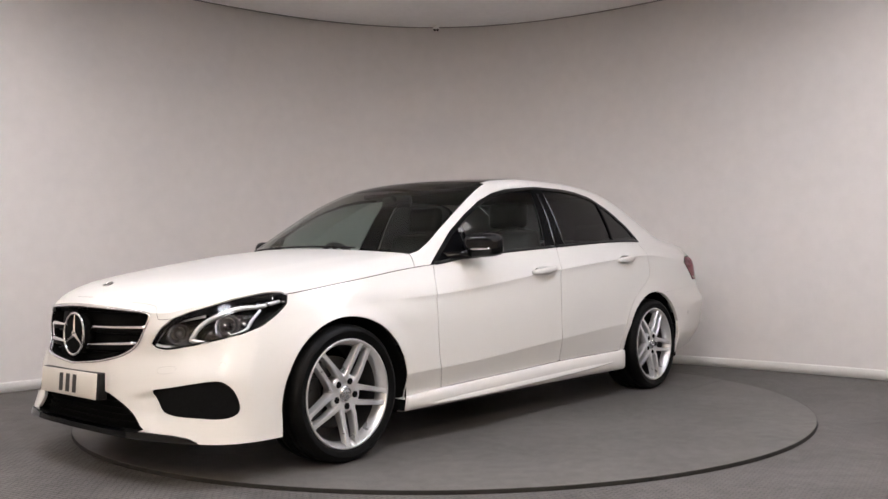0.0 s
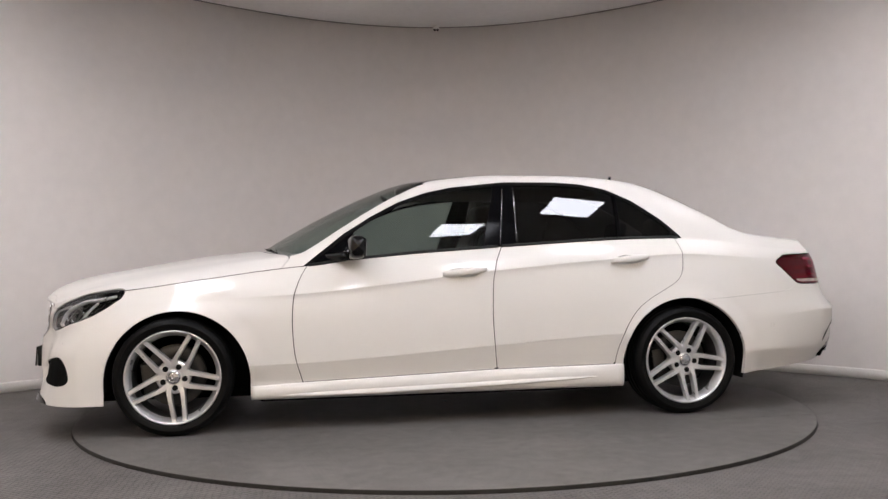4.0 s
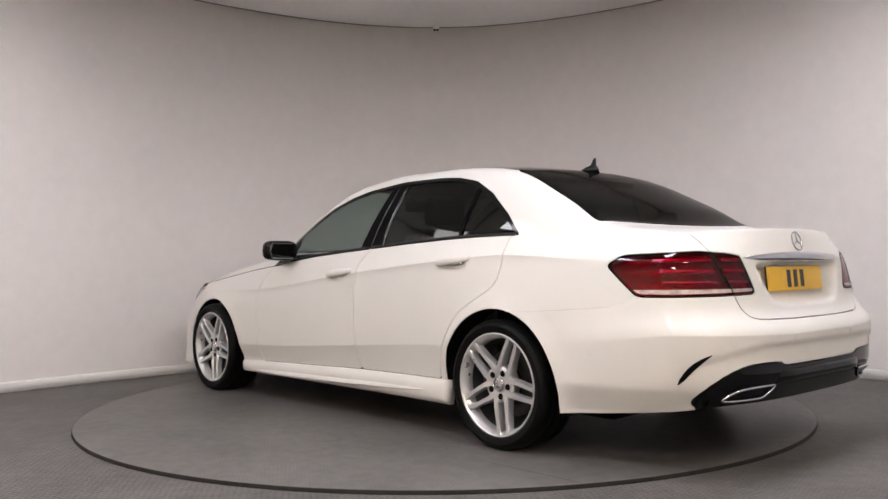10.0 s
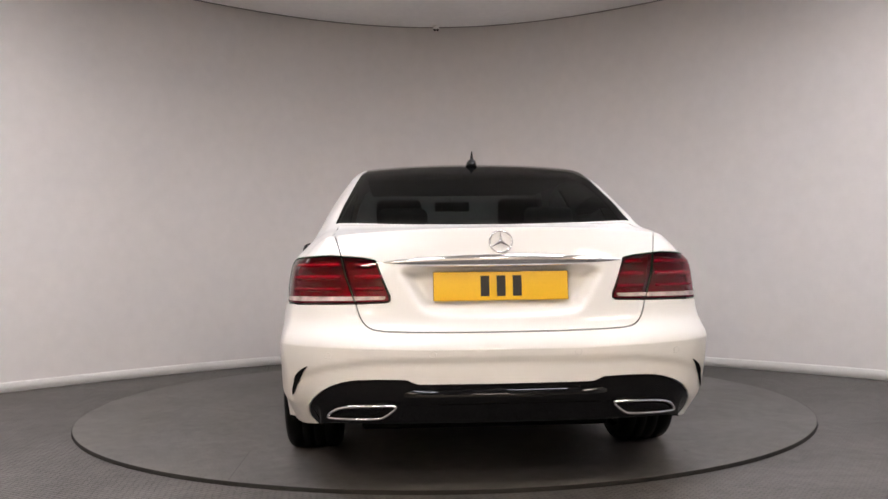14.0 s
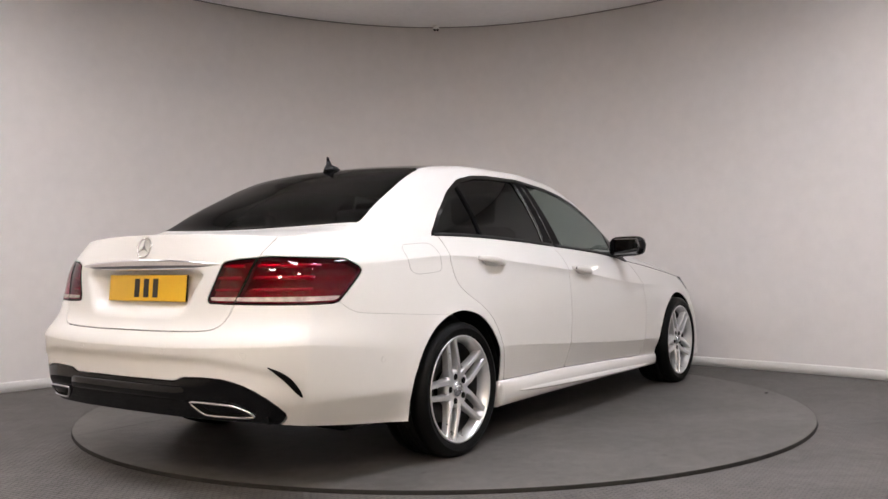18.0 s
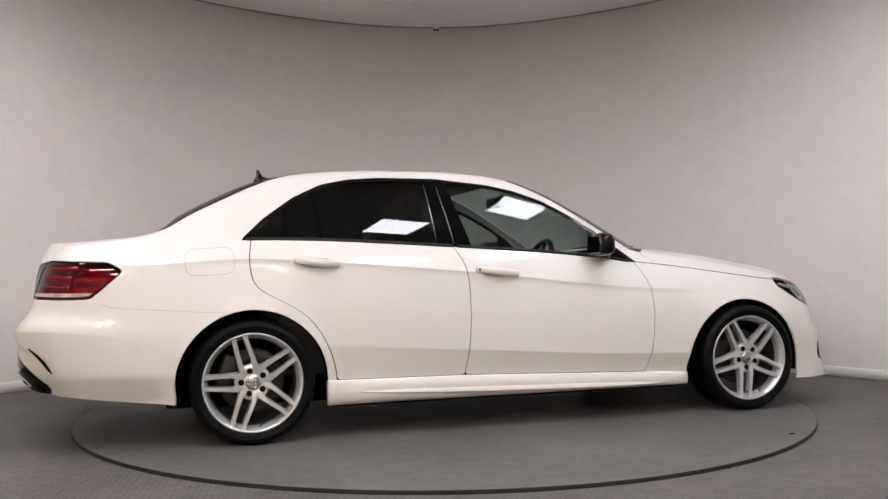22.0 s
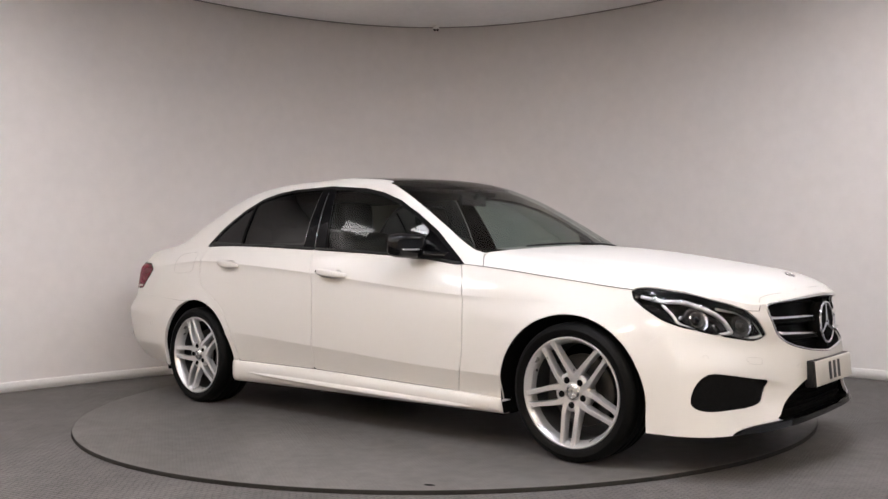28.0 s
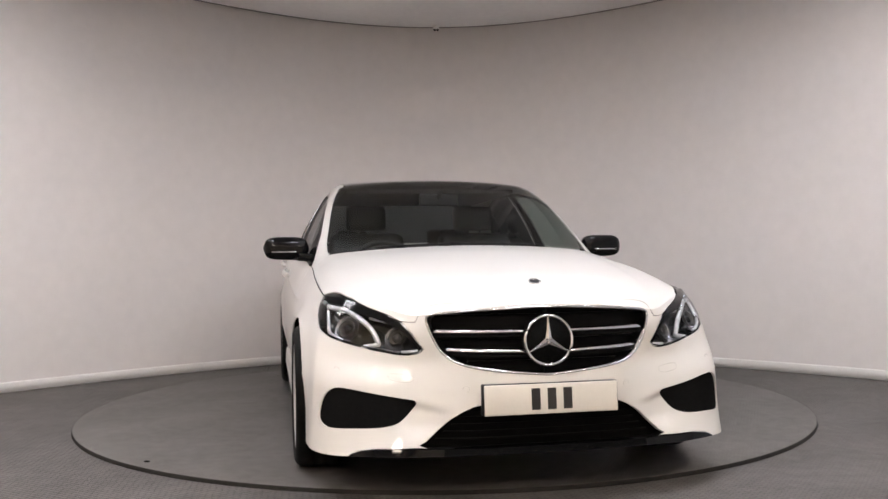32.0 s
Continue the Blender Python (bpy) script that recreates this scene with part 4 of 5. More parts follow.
# ---- sills, underside ----
def underside():
    rings = []
    for x in np.concatenate([np.linspace(-1.062, -0.9, 7), np.linspace(-0.8, 0.65, 16), np.linspace(0.70, 1.036, 14)]):
        s = float(SILL(x))
        e = min(1, max(0, (x + 1.062) / 0.25), max(0, (1.036 - x) / 0.2)) ** 0.5
        yb = side_y(x, s + 0.02)
        h = s - 0.172
        face = [(0.004, 0.006, 0.03), (0.006, 0.012, 0.10), (0.008, 0.015, 0.30), (0.008, 0.016, 0.50), (0.007, 0.015, 0.70), (0.003, 0.011, 0.86), (-0.004, 0.005, 0.95), (-0.016, 0.0, 1.0)]
        rings.append([(x, yb - 0.004, s)] + [(x, yb + a + b * e, s - f * h) for a, b, f in face] + [(x, yb - 0.05, 0.170), (x, yb - 0.06, s - 0.01)])
    mirrored("side_sill", loft([list(reversed(r)) for r in rings]), WHITE, two(car), "gloss white sculpted side sill")
    blade = []
    for u in np.linspace(-1, 1, 41):
        x = -0.018 + 0.884 * u
        k = max(1 - abs(u) ** 3, 0.002) ** 0.6
        z = 0.2165 - 0.0215 * u - 0.006 * (1 - u * u)
        yb = side_y(x, float(SILL(x)) + 0.02) + 0.0215
        h = 0.0165 * k
        blade.append([(x, yb - 0.012, z + h), (x, yb + 0.001, z + h * 0.96), (x, yb + 0.004 * k, z + h * 0.7), (x, yb + 0.012 * k, z - h * 0.25), (x, yb + 0.012 * k, z - h * 0.6), (x, yb + 0.003 * k, z - h), (x, yb - 0.012, z - h)])
    mirrored("sill_blade", loft([list(reversed(r)) for r in blade]), WHITE, two(car), "long pointed white blade on the sill")
    part("underbody", block(-1.86, 1.98, -0.56, 0.56, 0.150, 0.27, 0.02), DARK, car, "black underbody")
    part("floor_pan", block(-1.02, 0.99, -0.80, 0.80, 0.152, 0.27, 0.01), DARK, car, "black floor pan")
    part("rear_valance", block(-2.38, -1.80, -0.58, 0.58, 0.315, 0.42, 0.03), DARK, car, "black rear underside")
    part("front_valance", block(1.80, 2.08, -0.62, 0.62, 0.185, 0.24, 0.02), DARK, car, "black front underside")
    part("engine_bay", block(0.95, 2.02, -0.56, 0.56, 0.27, 0.62, 0.02), DARK, car, "black engine bay")
    part("boot_floor", block(-2.35, -1.0, -0.56, 0.56, 0.27, 0.60, 0.02), DARK, car, "black boot floor")


underside()


# ---- the nose ----
def ring_star(name, parent, R, r, m, label):
    """A round emblem: ring with three tapered spokes, lying in the local yz plane."""
    base = obj(name, tube([(0, R * math.cos(k * math.tau / 48), R * math.sin(k * math.tau / 48)) for k in range(48)], r, 8, True), CHROME, parent, label, m=m)
    for k in range(3):
        a = math.radians(90 + 120 * k)
        c, s = math.cos(a), math.sin(a)
        rings = []
        for d, w in ((-0.12 * R, 0.10 * R), (0.0, 0.15 * R), (0.45 * R, 0.07 * R), (0.98 * R, 0.025 * R)):
            rings.append([(0.35 * r, d * c - w * s, d * s + w * c), (1.25 * r * (1 - 0.4 * d / R), d * c, d * s), (0.35 * r, d * c + w * s, d * s - w * c), (-0.5 * r, d * c, d * s)])
        obj("emblem_spoke", loft(rings), CHROME, base, "", False)
    return base


def nose():
    bumper = skin["fbump"]
    g = one("radiator_grille", push(skin["hole"], -0.055), GRILLE, "black grille with chrome slats and frame", bumper, 0)
    g.parent = car
    outl = smooth_outline(GRILLE_LINE + [(-a, b) for a, b in GRILLE_LINE[-2:0:-1]], 6)
    obj("chrome_frame", tube([(end_x(y, z) - 0.002, y, z) for y, z in outl], 0.0055, 8, True), CHROME, g, "chrome grille frame")
    half = line([(0.456, 0.05), (0.468, 0.12), (0.49, 0.25), (0.533, 0.36), (0.60, 0.42), (0.665, 0.443), (0.70, 0.44)])
    for z, rise in ((0.636, 0.003), (0.556, 0.016)):
        for e in (1, -1):
            ys = np.linspace(0.070, float(half(z)) - 0.004, 12)
            for dz, hk, mt, nm, lb, d0 in ((0.0, 1.0, CHROME, "chrome_strip", "chrome slat edge", -0.008), (-0.016, 1.4, GRILLE, "slat", "gloss black slat", -0.014)):
                rings = []
                for y in ys:
                    x, zz, hh = end_x(y, z) + d0, z + dz + rise * y / 0.42, (0.004 + 0.0042 * y / 0.44) * hk
                    rings.append([(x - 0.03, e * y, zz - hh), (x - 0.002, e * y, zz - hh), (x, e * y, zz - 0.6 * hh), (x - 0.010, e * y, zz + hh), (x - 0.03, e * y, zz + hh)])
                obj(nm, loft(rings if e < 0 else [list(reversed(r)) for r in rings]), mt, g, lb)
    for z in (0.695, 0.602, 0.520):
        w = float(half(z)) - 0.03
        rings = []
        for y in np.linspace(-w, w, 15):
            x = end_x(y, z) - 0.042
            rings.append([(x - 0.02, y, z - 0.004), (x, y, z - 0.003), (x, y, z + 0.003), (x - 0.02, y, z + 0.004)])
        obj("inner_slat", loft(rings), GRILLE, g)
    ring_star("emblem", g, 0.092, 0.0062, pose(2.252, 0, 0.600, 0, -3, 0), "chrome ring emblem with three spokes")
    bm = bmesh.new()
    bmesh.ops.create_cone(bm, cap_ends=True, segments=40, radius1=0.090, radius2=0.088, depth=0.05)
    part("emblem_backing", bm, DARK, g, "black disc behind the emblem", True, pose(2.222, 0, 0.600, 0, 90, 0))
    # bonnet badge
    zb = top_z(2.09, 0)
    badge = part("bonnet_badge", (lambda b: (bmesh.ops.create_cone(b, cap_ends=True, segments=28, radius1=0.024, radius2=0.022, depth=0.005), b)[1])(bmesh.new()), TRIM, skin["hood"], "small round dark badge", True, pose(2.09, 0, zb + 0.002, 0, 22, 0))
    obj("badge_ring", tube([(0.023 * math.cos(k * math.tau / 24), 0.023 * math.sin(k * math.tau / 24), 0.0025) for k in range(24)], 0.0022, 6, True), CHROME, badge, "thin chrome rim")
    # intakes
    def duct(M, d):
        """A recess: the cut-out set back along x, with a straight wall round it."""
        n, shift = len(M[0]), np.array([1, 0, 0, 0, 0])
        V = np.concatenate([M[0] - 0.003 * shift, M[0] - d * shift])
        return V, [tuple(n + i for i in f) for f in M[1]] + [(j, i, n + i, n + j) for i, j in edges_of(M) if not (abs(M[0][i][1]) < 1e-4 and abs(M[0][j][1]) < 1e-4)]
    mirrored("bumper_intake", duct(skin["fog"], 0.05), DARK, two(bumper), "black side air intake")
    one("lower_intake", duct(skin["intake"], 0.05), DARK, "black lower air intake", bumper, 0)
    one("grille_wall", (lambda w: tidy((w[0], w[1][len(skin["hole"][1]):])))(sheet(push(skin["hole"], -0.004), 0.052)), GRILLE, "", g, 0)
    for z in (0.235, 0.262, 0.289, 0.316, 0.343):
        w = 0.43 - max(0, (z - 0.23)) * 1.15
        rings = [[(end_x(y, z) - 0.045, y, z - 0.004), (end_x(y, z) - 0.032, y, z - 0.002), (end_x(y, z) - 0.032, y, z + 0.002), (end_x(y, z) - 0.045, y, z + 0.004)] for y in np.linspace(-w, w, 13)]
        obj("intake_fin", loft(rings), DARK, bumper)
    # parking sensors
    for front, spots in ((True, ((0.776, 0.489), (0.316, 0.425))), (False, ((0.27, 0.56), (0.66, 0.555)))):
        owner = bumper if front else skin["rbump"]
        for y, z in spots:
            for e in (1, -1):
                x = end_x(y, z, front)
                x2 = end_x(y + 0.02, z, front)
                yaw = math.degrees(math.atan2(x - x2, 0.02)) if front else 180 - math.degrees(math.atan2(x2 - x, 0.02))
                obj("parking_sensor", tube([(0.0115 * math.cos(k * math.tau / 20), 0.0125 * math.sin(k * math.tau / 20), 0) for k in range(20)], 0.0006, 5, True), HAIR, owner, "thin grey ring of a parking sensor", True, pose(x, e * y, z, 0, 90, e * yaw))
    y = side_y(-1.99, 0.503)
    for e in (1, -1):
        obj("parking_sensor", tube([(0.0115 * math.cos(k * math.tau / 20), 0, 0.0125 * math.sin(k * math.tau / 20)) for k in range(20)], 0.0007, 5, True), HAIR, skin["rbump"], "thin grey ring of a parking sensor", True, pose(-1.99, e * (y + 0.001), 0.503))
    for e in (1, -1):
        obj("bonnet_joint", tube([(end_x(y, z) + 0.0005, e * y, z) for y, z in ((0.540, 0.675), (0.515, 0.672), (0.487, 0.672), (0.481, 0.683), (0.474, 0.698))], 0.0012, 5), TRIM, bumper, "dark joint beside the grille")
    # washer covers
    for e in (1, -1):
        outl = [(0.50, 0.474), (0.585, 0.480), (0.592, 0.47), (0.580, 0.452), (0.515, 0.444), (0.497, 0.456)]
        obj("washer_cover", tube([(end_x(y, z) + 0.0002, e * y, z) for y, z in smooth_outline(outl, 5)], 0.0005, 5, True), JOINT, bumper, "thin joint round the headlamp washer cover")


nose()


def plate(x, z, tilt, material, facing, parent_label):
    base = part("number_plate", block(-0.005, 0.005, -0.26, 0.26, -0.0555, 0.0555, 0.004), material, car, parent_label, True, pose(x, 0, z, 0, tilt, 0 if facing > 0 else 180))
    for y in (-0.062, 0.0, 0.062):
        part("plate_bar", block(0.0052, 0.0064, y - 0.017, y + 0.017, -0.0395, 0.0395, 0), INK, base, "dark character bar", False)
    for y in (-0.2605, 0.2585):
        part("plate_edge", block(-0.0045, 0.0035, y, y + 0.002, -0.055, 0.055, 0), TRIM, base, "", False)
    return base


plate(2.278, 0.386, -4, PLATE_W, 1, "white number plate")
plate(-2.466, 0.805, -5, PLATE_Y, -1, "yellow number plate")
part("plate_carrier", block(2.235, 2.272, -0.263, 0.263, 0.328, 0.444, 0.006), TRIM, skin["fbump"], "black plate carrier")


# ---- lamps ----
def headlamps():
    head = skin["headlamp"]
    _, bezel = split(head, lambda v: np.maximum(sdf(wrapped(HEAD, 1.2), around(v, 1.2), v[:, Z]) + 0.007, sdf(wrapped([(a, b, c - 0.026) for a, b, c in HEAD], 1.2), around(v, 1.2), v[:, Z]) + 0.003))
    wall_in = sheet(push(head, -0.004), 0.07)
    wall_in = (wall_in[0], [f for f in wall_in[1][len(head[1]):]])
    rear_wall = push(head, -0.055)
    lamps = mirrored("headlamp", join(tidy(rear_wall), tidy(wall_in)), BLACK, two(car), "dark LED headlamp with silver light guides")
    mirrored("lens", head, LENS, lamps, "clear headlamp cover")[0].visible_shadow = False
    mirrored("bezel", push(bezel, -0.002), PILLAR, lamps, "black lens border")
    n = Vector((0.72, 0.55, 0.42)).normalized()
    inset = lambda pts, d=0.014: [Vector(p) - n * d for p in pts]

    def curve(pts, k=5):
        out = []
        P = [Vector(p) for p in pts]
        for i in range(len(P) - 1):
            a, b, c, d = P[max(i - 1, 0)], P[i], P[i + 1], P[min(i + 2, len(P) - 1)]
            for j in range(k):
                t = j / k
                out.append(0.5 * (2 * b + (c - a) * t + (2 * a - 5 * b + 4 * c - d) * t * t + (3 * b - a - 3 * c + d) * t**3))
        return out + [P[-1]]
    for pts, r in GUIDES:
        c = curve(inset(pts))
        mirrored("light_guide", tube(c, [r * (0.75 + 0.25 * math.sin(math.pi * k / (len(c) - 1))) for k in range(len(c))], 8), GUIDE, lamps, "silver light guide")
    for centre, r in ((PROJ, 0.031), (REFL, 0.026)):
        c = Vector(centre) - n * 0.034
        q = n.to_track_quat("Z", "Y").to_matrix().to_4x4()
        cup = loft([[(rr * math.cos(k * math.tau / 24), rr * math.sin(k * math.tau / 24), h) for k in range(24)] for rr, h in ((r * 1.15, 0.012), (r * 1.05, 0.014), (r * 0.9, 0.0), (r * 0.5, -0.01))], True, False)
        bowl = loft([[(rr * math.cos(k * math.tau / 24), rr * math.sin(k * math.tau / 24), h) for k in range(24)] for rr, h in ((r * 1.75, 0.008), (r * 1.6, 0.006), (r * 1.35, -0.004), (r * 1.0, -0.012))], True, False)
        ball = bmesh.new()
        bmesh.ops.create_uvsphere(ball, u_segments=20, v_segments=12, radius=r * 0.72)
        for e in (0, 1):
            m = Matrix.Translation(c) @ q
            if e:
                nm = Vector((n.x, -n.y, n.z))
                m = Matrix.Translation((c.x, -c.y, c.z)) @ nm.to_track_quat("Z", "Y").to_matrix().to_4x4()
            obj("reflector_bowl", bowl, BOWL, lamps[e], "dark silver reflector bowl", m=m)
            obj("projector_ring", cup, STEEL, lamps[e], "chrome projector ring", m=m)
            part("projector", ball.copy(), BLACK if r > 0.03 else STEEL, lamps[e], "glass projector lens", True, m @ pose(0, 0, -0.006))
        ball.free()
    low_edge, high_edge = ((0.700, 0.577), (0.640, 0.566), (0.575, 0.558), (0.520, 0.556)), ((0.690, 0.588), (0.640, 0.598), (0.585, 0.598), (0.530, 0.580))
    shelf = loft([inset([lamp_point(*p) for p in low_edge], 0.008), inset([lamp_point(*p) for p in high_edge], 0.030), inset([lamp_point(*p) for p in high_edge], 0.034), inset([lamp_point(*p) for p in low_edge], 0.012)], False)
    mirrored("reflector_shelf", shelf, SILVER, lamps, "bright silver shelf along the lamp's foot")
    mirrored("chrome_blade", tube(inset([lamp_point(y, z) for y, z in ((0.650, 0.703), (0.60, 0.692), (0.545, 0.676))], 0.006), [0.003, 0.0045, 0.003], 6), SILVER, lamps, "bright chrome blade")
    for (x, y, z), r in ((lamp_point(y, z), r * 1.5) for y, z, r in ((0.812, 0.742, 0.006), (0.800, 0.735, 0.007), (0.782, 0.730, 0.008), (0.764, 0.727, 0.006), (0.744, 0.722, 0.008), (0.724, 0.712, 0.006), (0.706, 0.700, 0.007), (0.690, 0.690, 0.006), (0.79, 0.655, 0.006), (0.70, 0.62, 0.005))):
        bm = bmesh.new()
        bmesh.ops.create_icosphere(bm, subdivisions=2, radius=r)
        for e in (0, 1):
            part("indicator_bead", bm.copy(), SILVER, lamps[e], "small bright indicator reflector", True, pose(x - n.x * 0.014, (1 - 2 * e) * (y - n.y * 0.014), z - n.z * 0.014))
        bm.free()


def lamp_point(y, z):
    y = y * (1 - 0.06 * min(max((0.74 - y) / 0.22, 0), 1))
    return (end_x(y, z), y, z)


GUIDES = [([lamp_point(y, z) for y, z in pts], r) for pts, r in (
    (((0.808, 0.745), (0.787, 0.725), (0.736, 0.717), (0.691, 0.680), (0.662, 0.646), (0.645, 0.602), (0.644, 0.590), (0.694, 0.580)), 0.0100),
    (((0.800, 0.711), (0.802, 0.669), (0.799, 0.630), (0.757, 0.604)), 0.0070),
    (((0.664, 0.690), (0.602, 0.675), (0.560, 0.660), (0.539, 0.626), (0.505, 0.580), (0.524, 0.565), (0.570, 0.562)), 0.0088))]
PROJ, REFL = lamp_point(0.742, 0.652), lamp_point(0.592, 0.622)
headlamps()


def taillamps():
    tail = skin["taillamp"]
    inner, outer = split(tail, lambda v: np.abs(v[:, Y]) - LID(v[:, Z]))
    for M, name, owner, lb in ((outer, "rear_lamp", two(car), "red rear lamp on the wing"), (inner, "lid_lamp", two(skin["lid"]), "red rear lamp on the boot lid")):
        M, _ = split(M, lambda v: (-1 if name == "rear_lamp" else 1) * (np.abs(v[:, Y]) - LID(v[:, Z])) + 0.0025)
        strip, rest = band(M, lambda v: v[:, Z] - 0.7625, 0.0095)
        strip, _ = split(strip, lambda v: sdf(wrapped(TAIL, -1.6), around(v, -1.6), v[:, Z]) + 0.012)
        field = push(M, -0.030)
        wallm = sheet(push(M, -0.001), 0.034)
        body_l = mirrored(name, (wallm[0], wallm[1][len(M[1]):]), REDDARK, owner, lb)
        edge = inside_edge(M)
        mirrored("lens", rest, RED, body_l, "clear red lamp cover")
        mirrored("lens_foot", band(M, lambda v: v[:, Z] - 0.7625, 0.0095)[0], RED, body_l, "clear red lamp cover")
        a, b = band(field, lambda v: v[:, Z] - 0.868, 0.017)
        a2, b = band(b, lambda v: v[:, Z] - 0.815, 0.013)
        mirrored("reflector_band", join(a, a2), REDDARK, body_l, "dark red band")
        mirrored("reflector", b, REDBODY, body_l, "bright red reflector")
        mirrored("reversing_strip", push(strip, 0.0022), PINK, body_l, "pale reversing light strip")
        span = (0.615, 0.80) if name == "rear_lamp" else (0.450, 0.560)
        for z, r in ((0.893, 0.0075), (0.846, 0.0085), (0.800, 0.0065)):
            ys = np.linspace(*span, 12)
            mirrored("light_bar", tube([(end_x(y, z, False) + 0.0145, y, z) for y in ys], r, 8), CRIMSON, body_l, "glossy crimson light bar")
        mirrored("lamp_border", edge, DARK, body_l, "black lamp border")


def inside_edge(M):
    """A thin dark bead along the open edge of a lamp."""
    V, F = [], []
    N = normals(M)
    for i, j in edges_of(M):
        a, b = M[0][i][:3], M[0][j][:3]
        t = (b - a) / (np.linalg.norm(b - a) + 1e-9)
        k = len(V)
        for p, n in ((a, N[i]), (b, N[j])):
            w = np.cross(n, t)
            V += [p + n * 0.0012, p + n * 0.0012 + w * 0.0020, p - n * 0.006 + w * 0.0020, p - n * 0.006]
        F += [(k, k + 4, k + 5, k + 1), (k + 1, k + 5, k + 6, k + 2), (k, k + 3, k + 7, k + 4)]
    V = np.array([np.concatenate([v, [0, 0]]) for v in V])
    return V, F


taillamps()


# ---- the tail ----
def tail_end():
    lid, bumper = skin["lid"], skin["rbump"]
    rings = []
    for y in np.linspace(-0.486, 0.486, 41):
        k = max(0.0, 1 - (abs(y) / 0.475) ** 2.2)
        h = 0.005 + 0.016 * k
        z = 0.897 + 0.008 * (1 - (y / 0.475) ** 2)
        x = min(end_x(y, 0.922, False), end_x(y, 0.912, False)) - 0.005 - 0.008 * k
        rings.append([(x + 0.03, y, z + h), (x + 0.004, y, z + h), (x, y, z + h * 0.3), (x + 0.003, y, z - h), (x + 0.05, y, z - h * 1.4)])
    obj("chrome_strip", loft(rings), CHROME, lid, "chrome strip over the plate recess")
    zc = 0.975
    ring_star("emblem", lid, 0.043, 0.0035, pose(end_x(0, zc, False) - 0.004, 0, zc, 0, -14, 180), "chrome ring emblem with three spokes")
    # rounded blade across the diffuser
    rings = []
    for y in np.linspace(-0.40, 0.40, 33):
        k = max(0.0, 1 - (abs(y) / 0.40) ** 6)
        x = end_x(y, 0.40, False)
        rings.append([(x + 0.004 - k * d, y, 0.392 + h) for d, h in ((0.0, 0.040), (0.012, 0.034), (0.020, 0.022), (0.022, 0.008), (0.018, -0.006), (0.006, -0.016), (0.0, -0.02))])
    obj("diffuser_blade", loft(rings), BLACK, skin["diff"], "gloss black blade across the diffuser")
    for e in (1, -1):
        # exhaust trims
        out = [(0.668, 0.322), (0.640, 0.352), (0.590, 0.368), (0.412, 0.372), (0.405, 0.362), (0.452, 0.324), (0.48, 0.318), (0.655, 0.316)]
        sm = smooth_outline(out, 6)
        pts = [(end_x(y, z, False) - 0.006, e * y, z) for y, z in sm]
        t = obj("exhaust_trim", tube(pts, 0.0055, 8, True), CHROME, skin["diff"], "chrome frame of the tailpipe outlet")
        cx = sum(p[0] for p in pts) / len(pts)
        back = [(p[0] + 0.055, p[1] * 0.97 + 0.03 * e * 0.535, p[2] * 0.92 + 0.08 * 0.345) for p in pts]
        tubeM = loft([pts, back] if e > 0 else [list(reversed(pts)), list(reversed(back))], True, False)
        obj("outlet_wall", tubeM, STEEL, t, "dull steel outlet wall", False)
        front = [(p[0] - 0.0005, p[1], p[2]) for p in pts]
        obj("outlet_mouth", (np.array([(*p, 0, 0) for p in front] + [(cx, e * 0.535, 0.345, 0, 0)]), [(k, (k + 1) % len(front), len(front)) for k in range(len(front))]), DARK, t, "dark tailpipe mouth", False)
        # corner slots
        a = [(-2.484, 0.512), (-2.460, 0.494), (-2.433, 0.471), (-2.408, 0.444), (-2.387, 0.416), (-2.369, 0.391)]
        V, F = [], []
        fine = np.linspace(0, 5, 21)
        a = list(zip(pchip(range(6), [p[0] for p in a])(fine), pchip(range(6), [p[1] for p in a])(fine)))
        for k, (x, z) in enumerate(a):
            w = float(pchip(range(6), (0.002, 0.008, 0.011, 0.012, 0.010, 0.003))(fine[k]))
            for dz in (0.4, -0.6):
                xx, zz = x + (0.6 * w if dz > 0 else -0.6 * w), z + dz * w
                V.append((xx, e * (side_y(xx, zz) + 0.0045), zz, 0, 0))
        F = [(2 * k, 2 * k + 1, 2 * k + 3, 2 * k + 2) for k in range(len(a) - 1)]
        obj("vent_slot", (np.array(V), F if e > 0 else [tuple(reversed(f)) for f in F]), DARK, bumper, "black slot in the bumper corner")
    # fuel flap on the right wing
    out = smooth_outline([(-1.757, 0.978), (-1.64, 0.984), (-1.532, 0.992), (-1.520, 0.930), (-1.522, 0.860), (-1.60, 0.852), (-1.745, 0.846), (-1.758, 0.90)], 6)
    loop = []
    for x, z in out:
        b = side_y(x, min(z, float(BELT_Z(x)) - 0.004))
        if z > float(BELT_Z(x)) - 0.004:
            b -= (z - float(BELT_Z(x)) + 0.004) * 0.75
        loop.append((x, -(b + 0.0002), z))
    obj("fuel_flap", tube(loop, 0.0010, 5, True), JOINT, skin["shell"][1], "thin joint round the fuel flap")


tail_end()


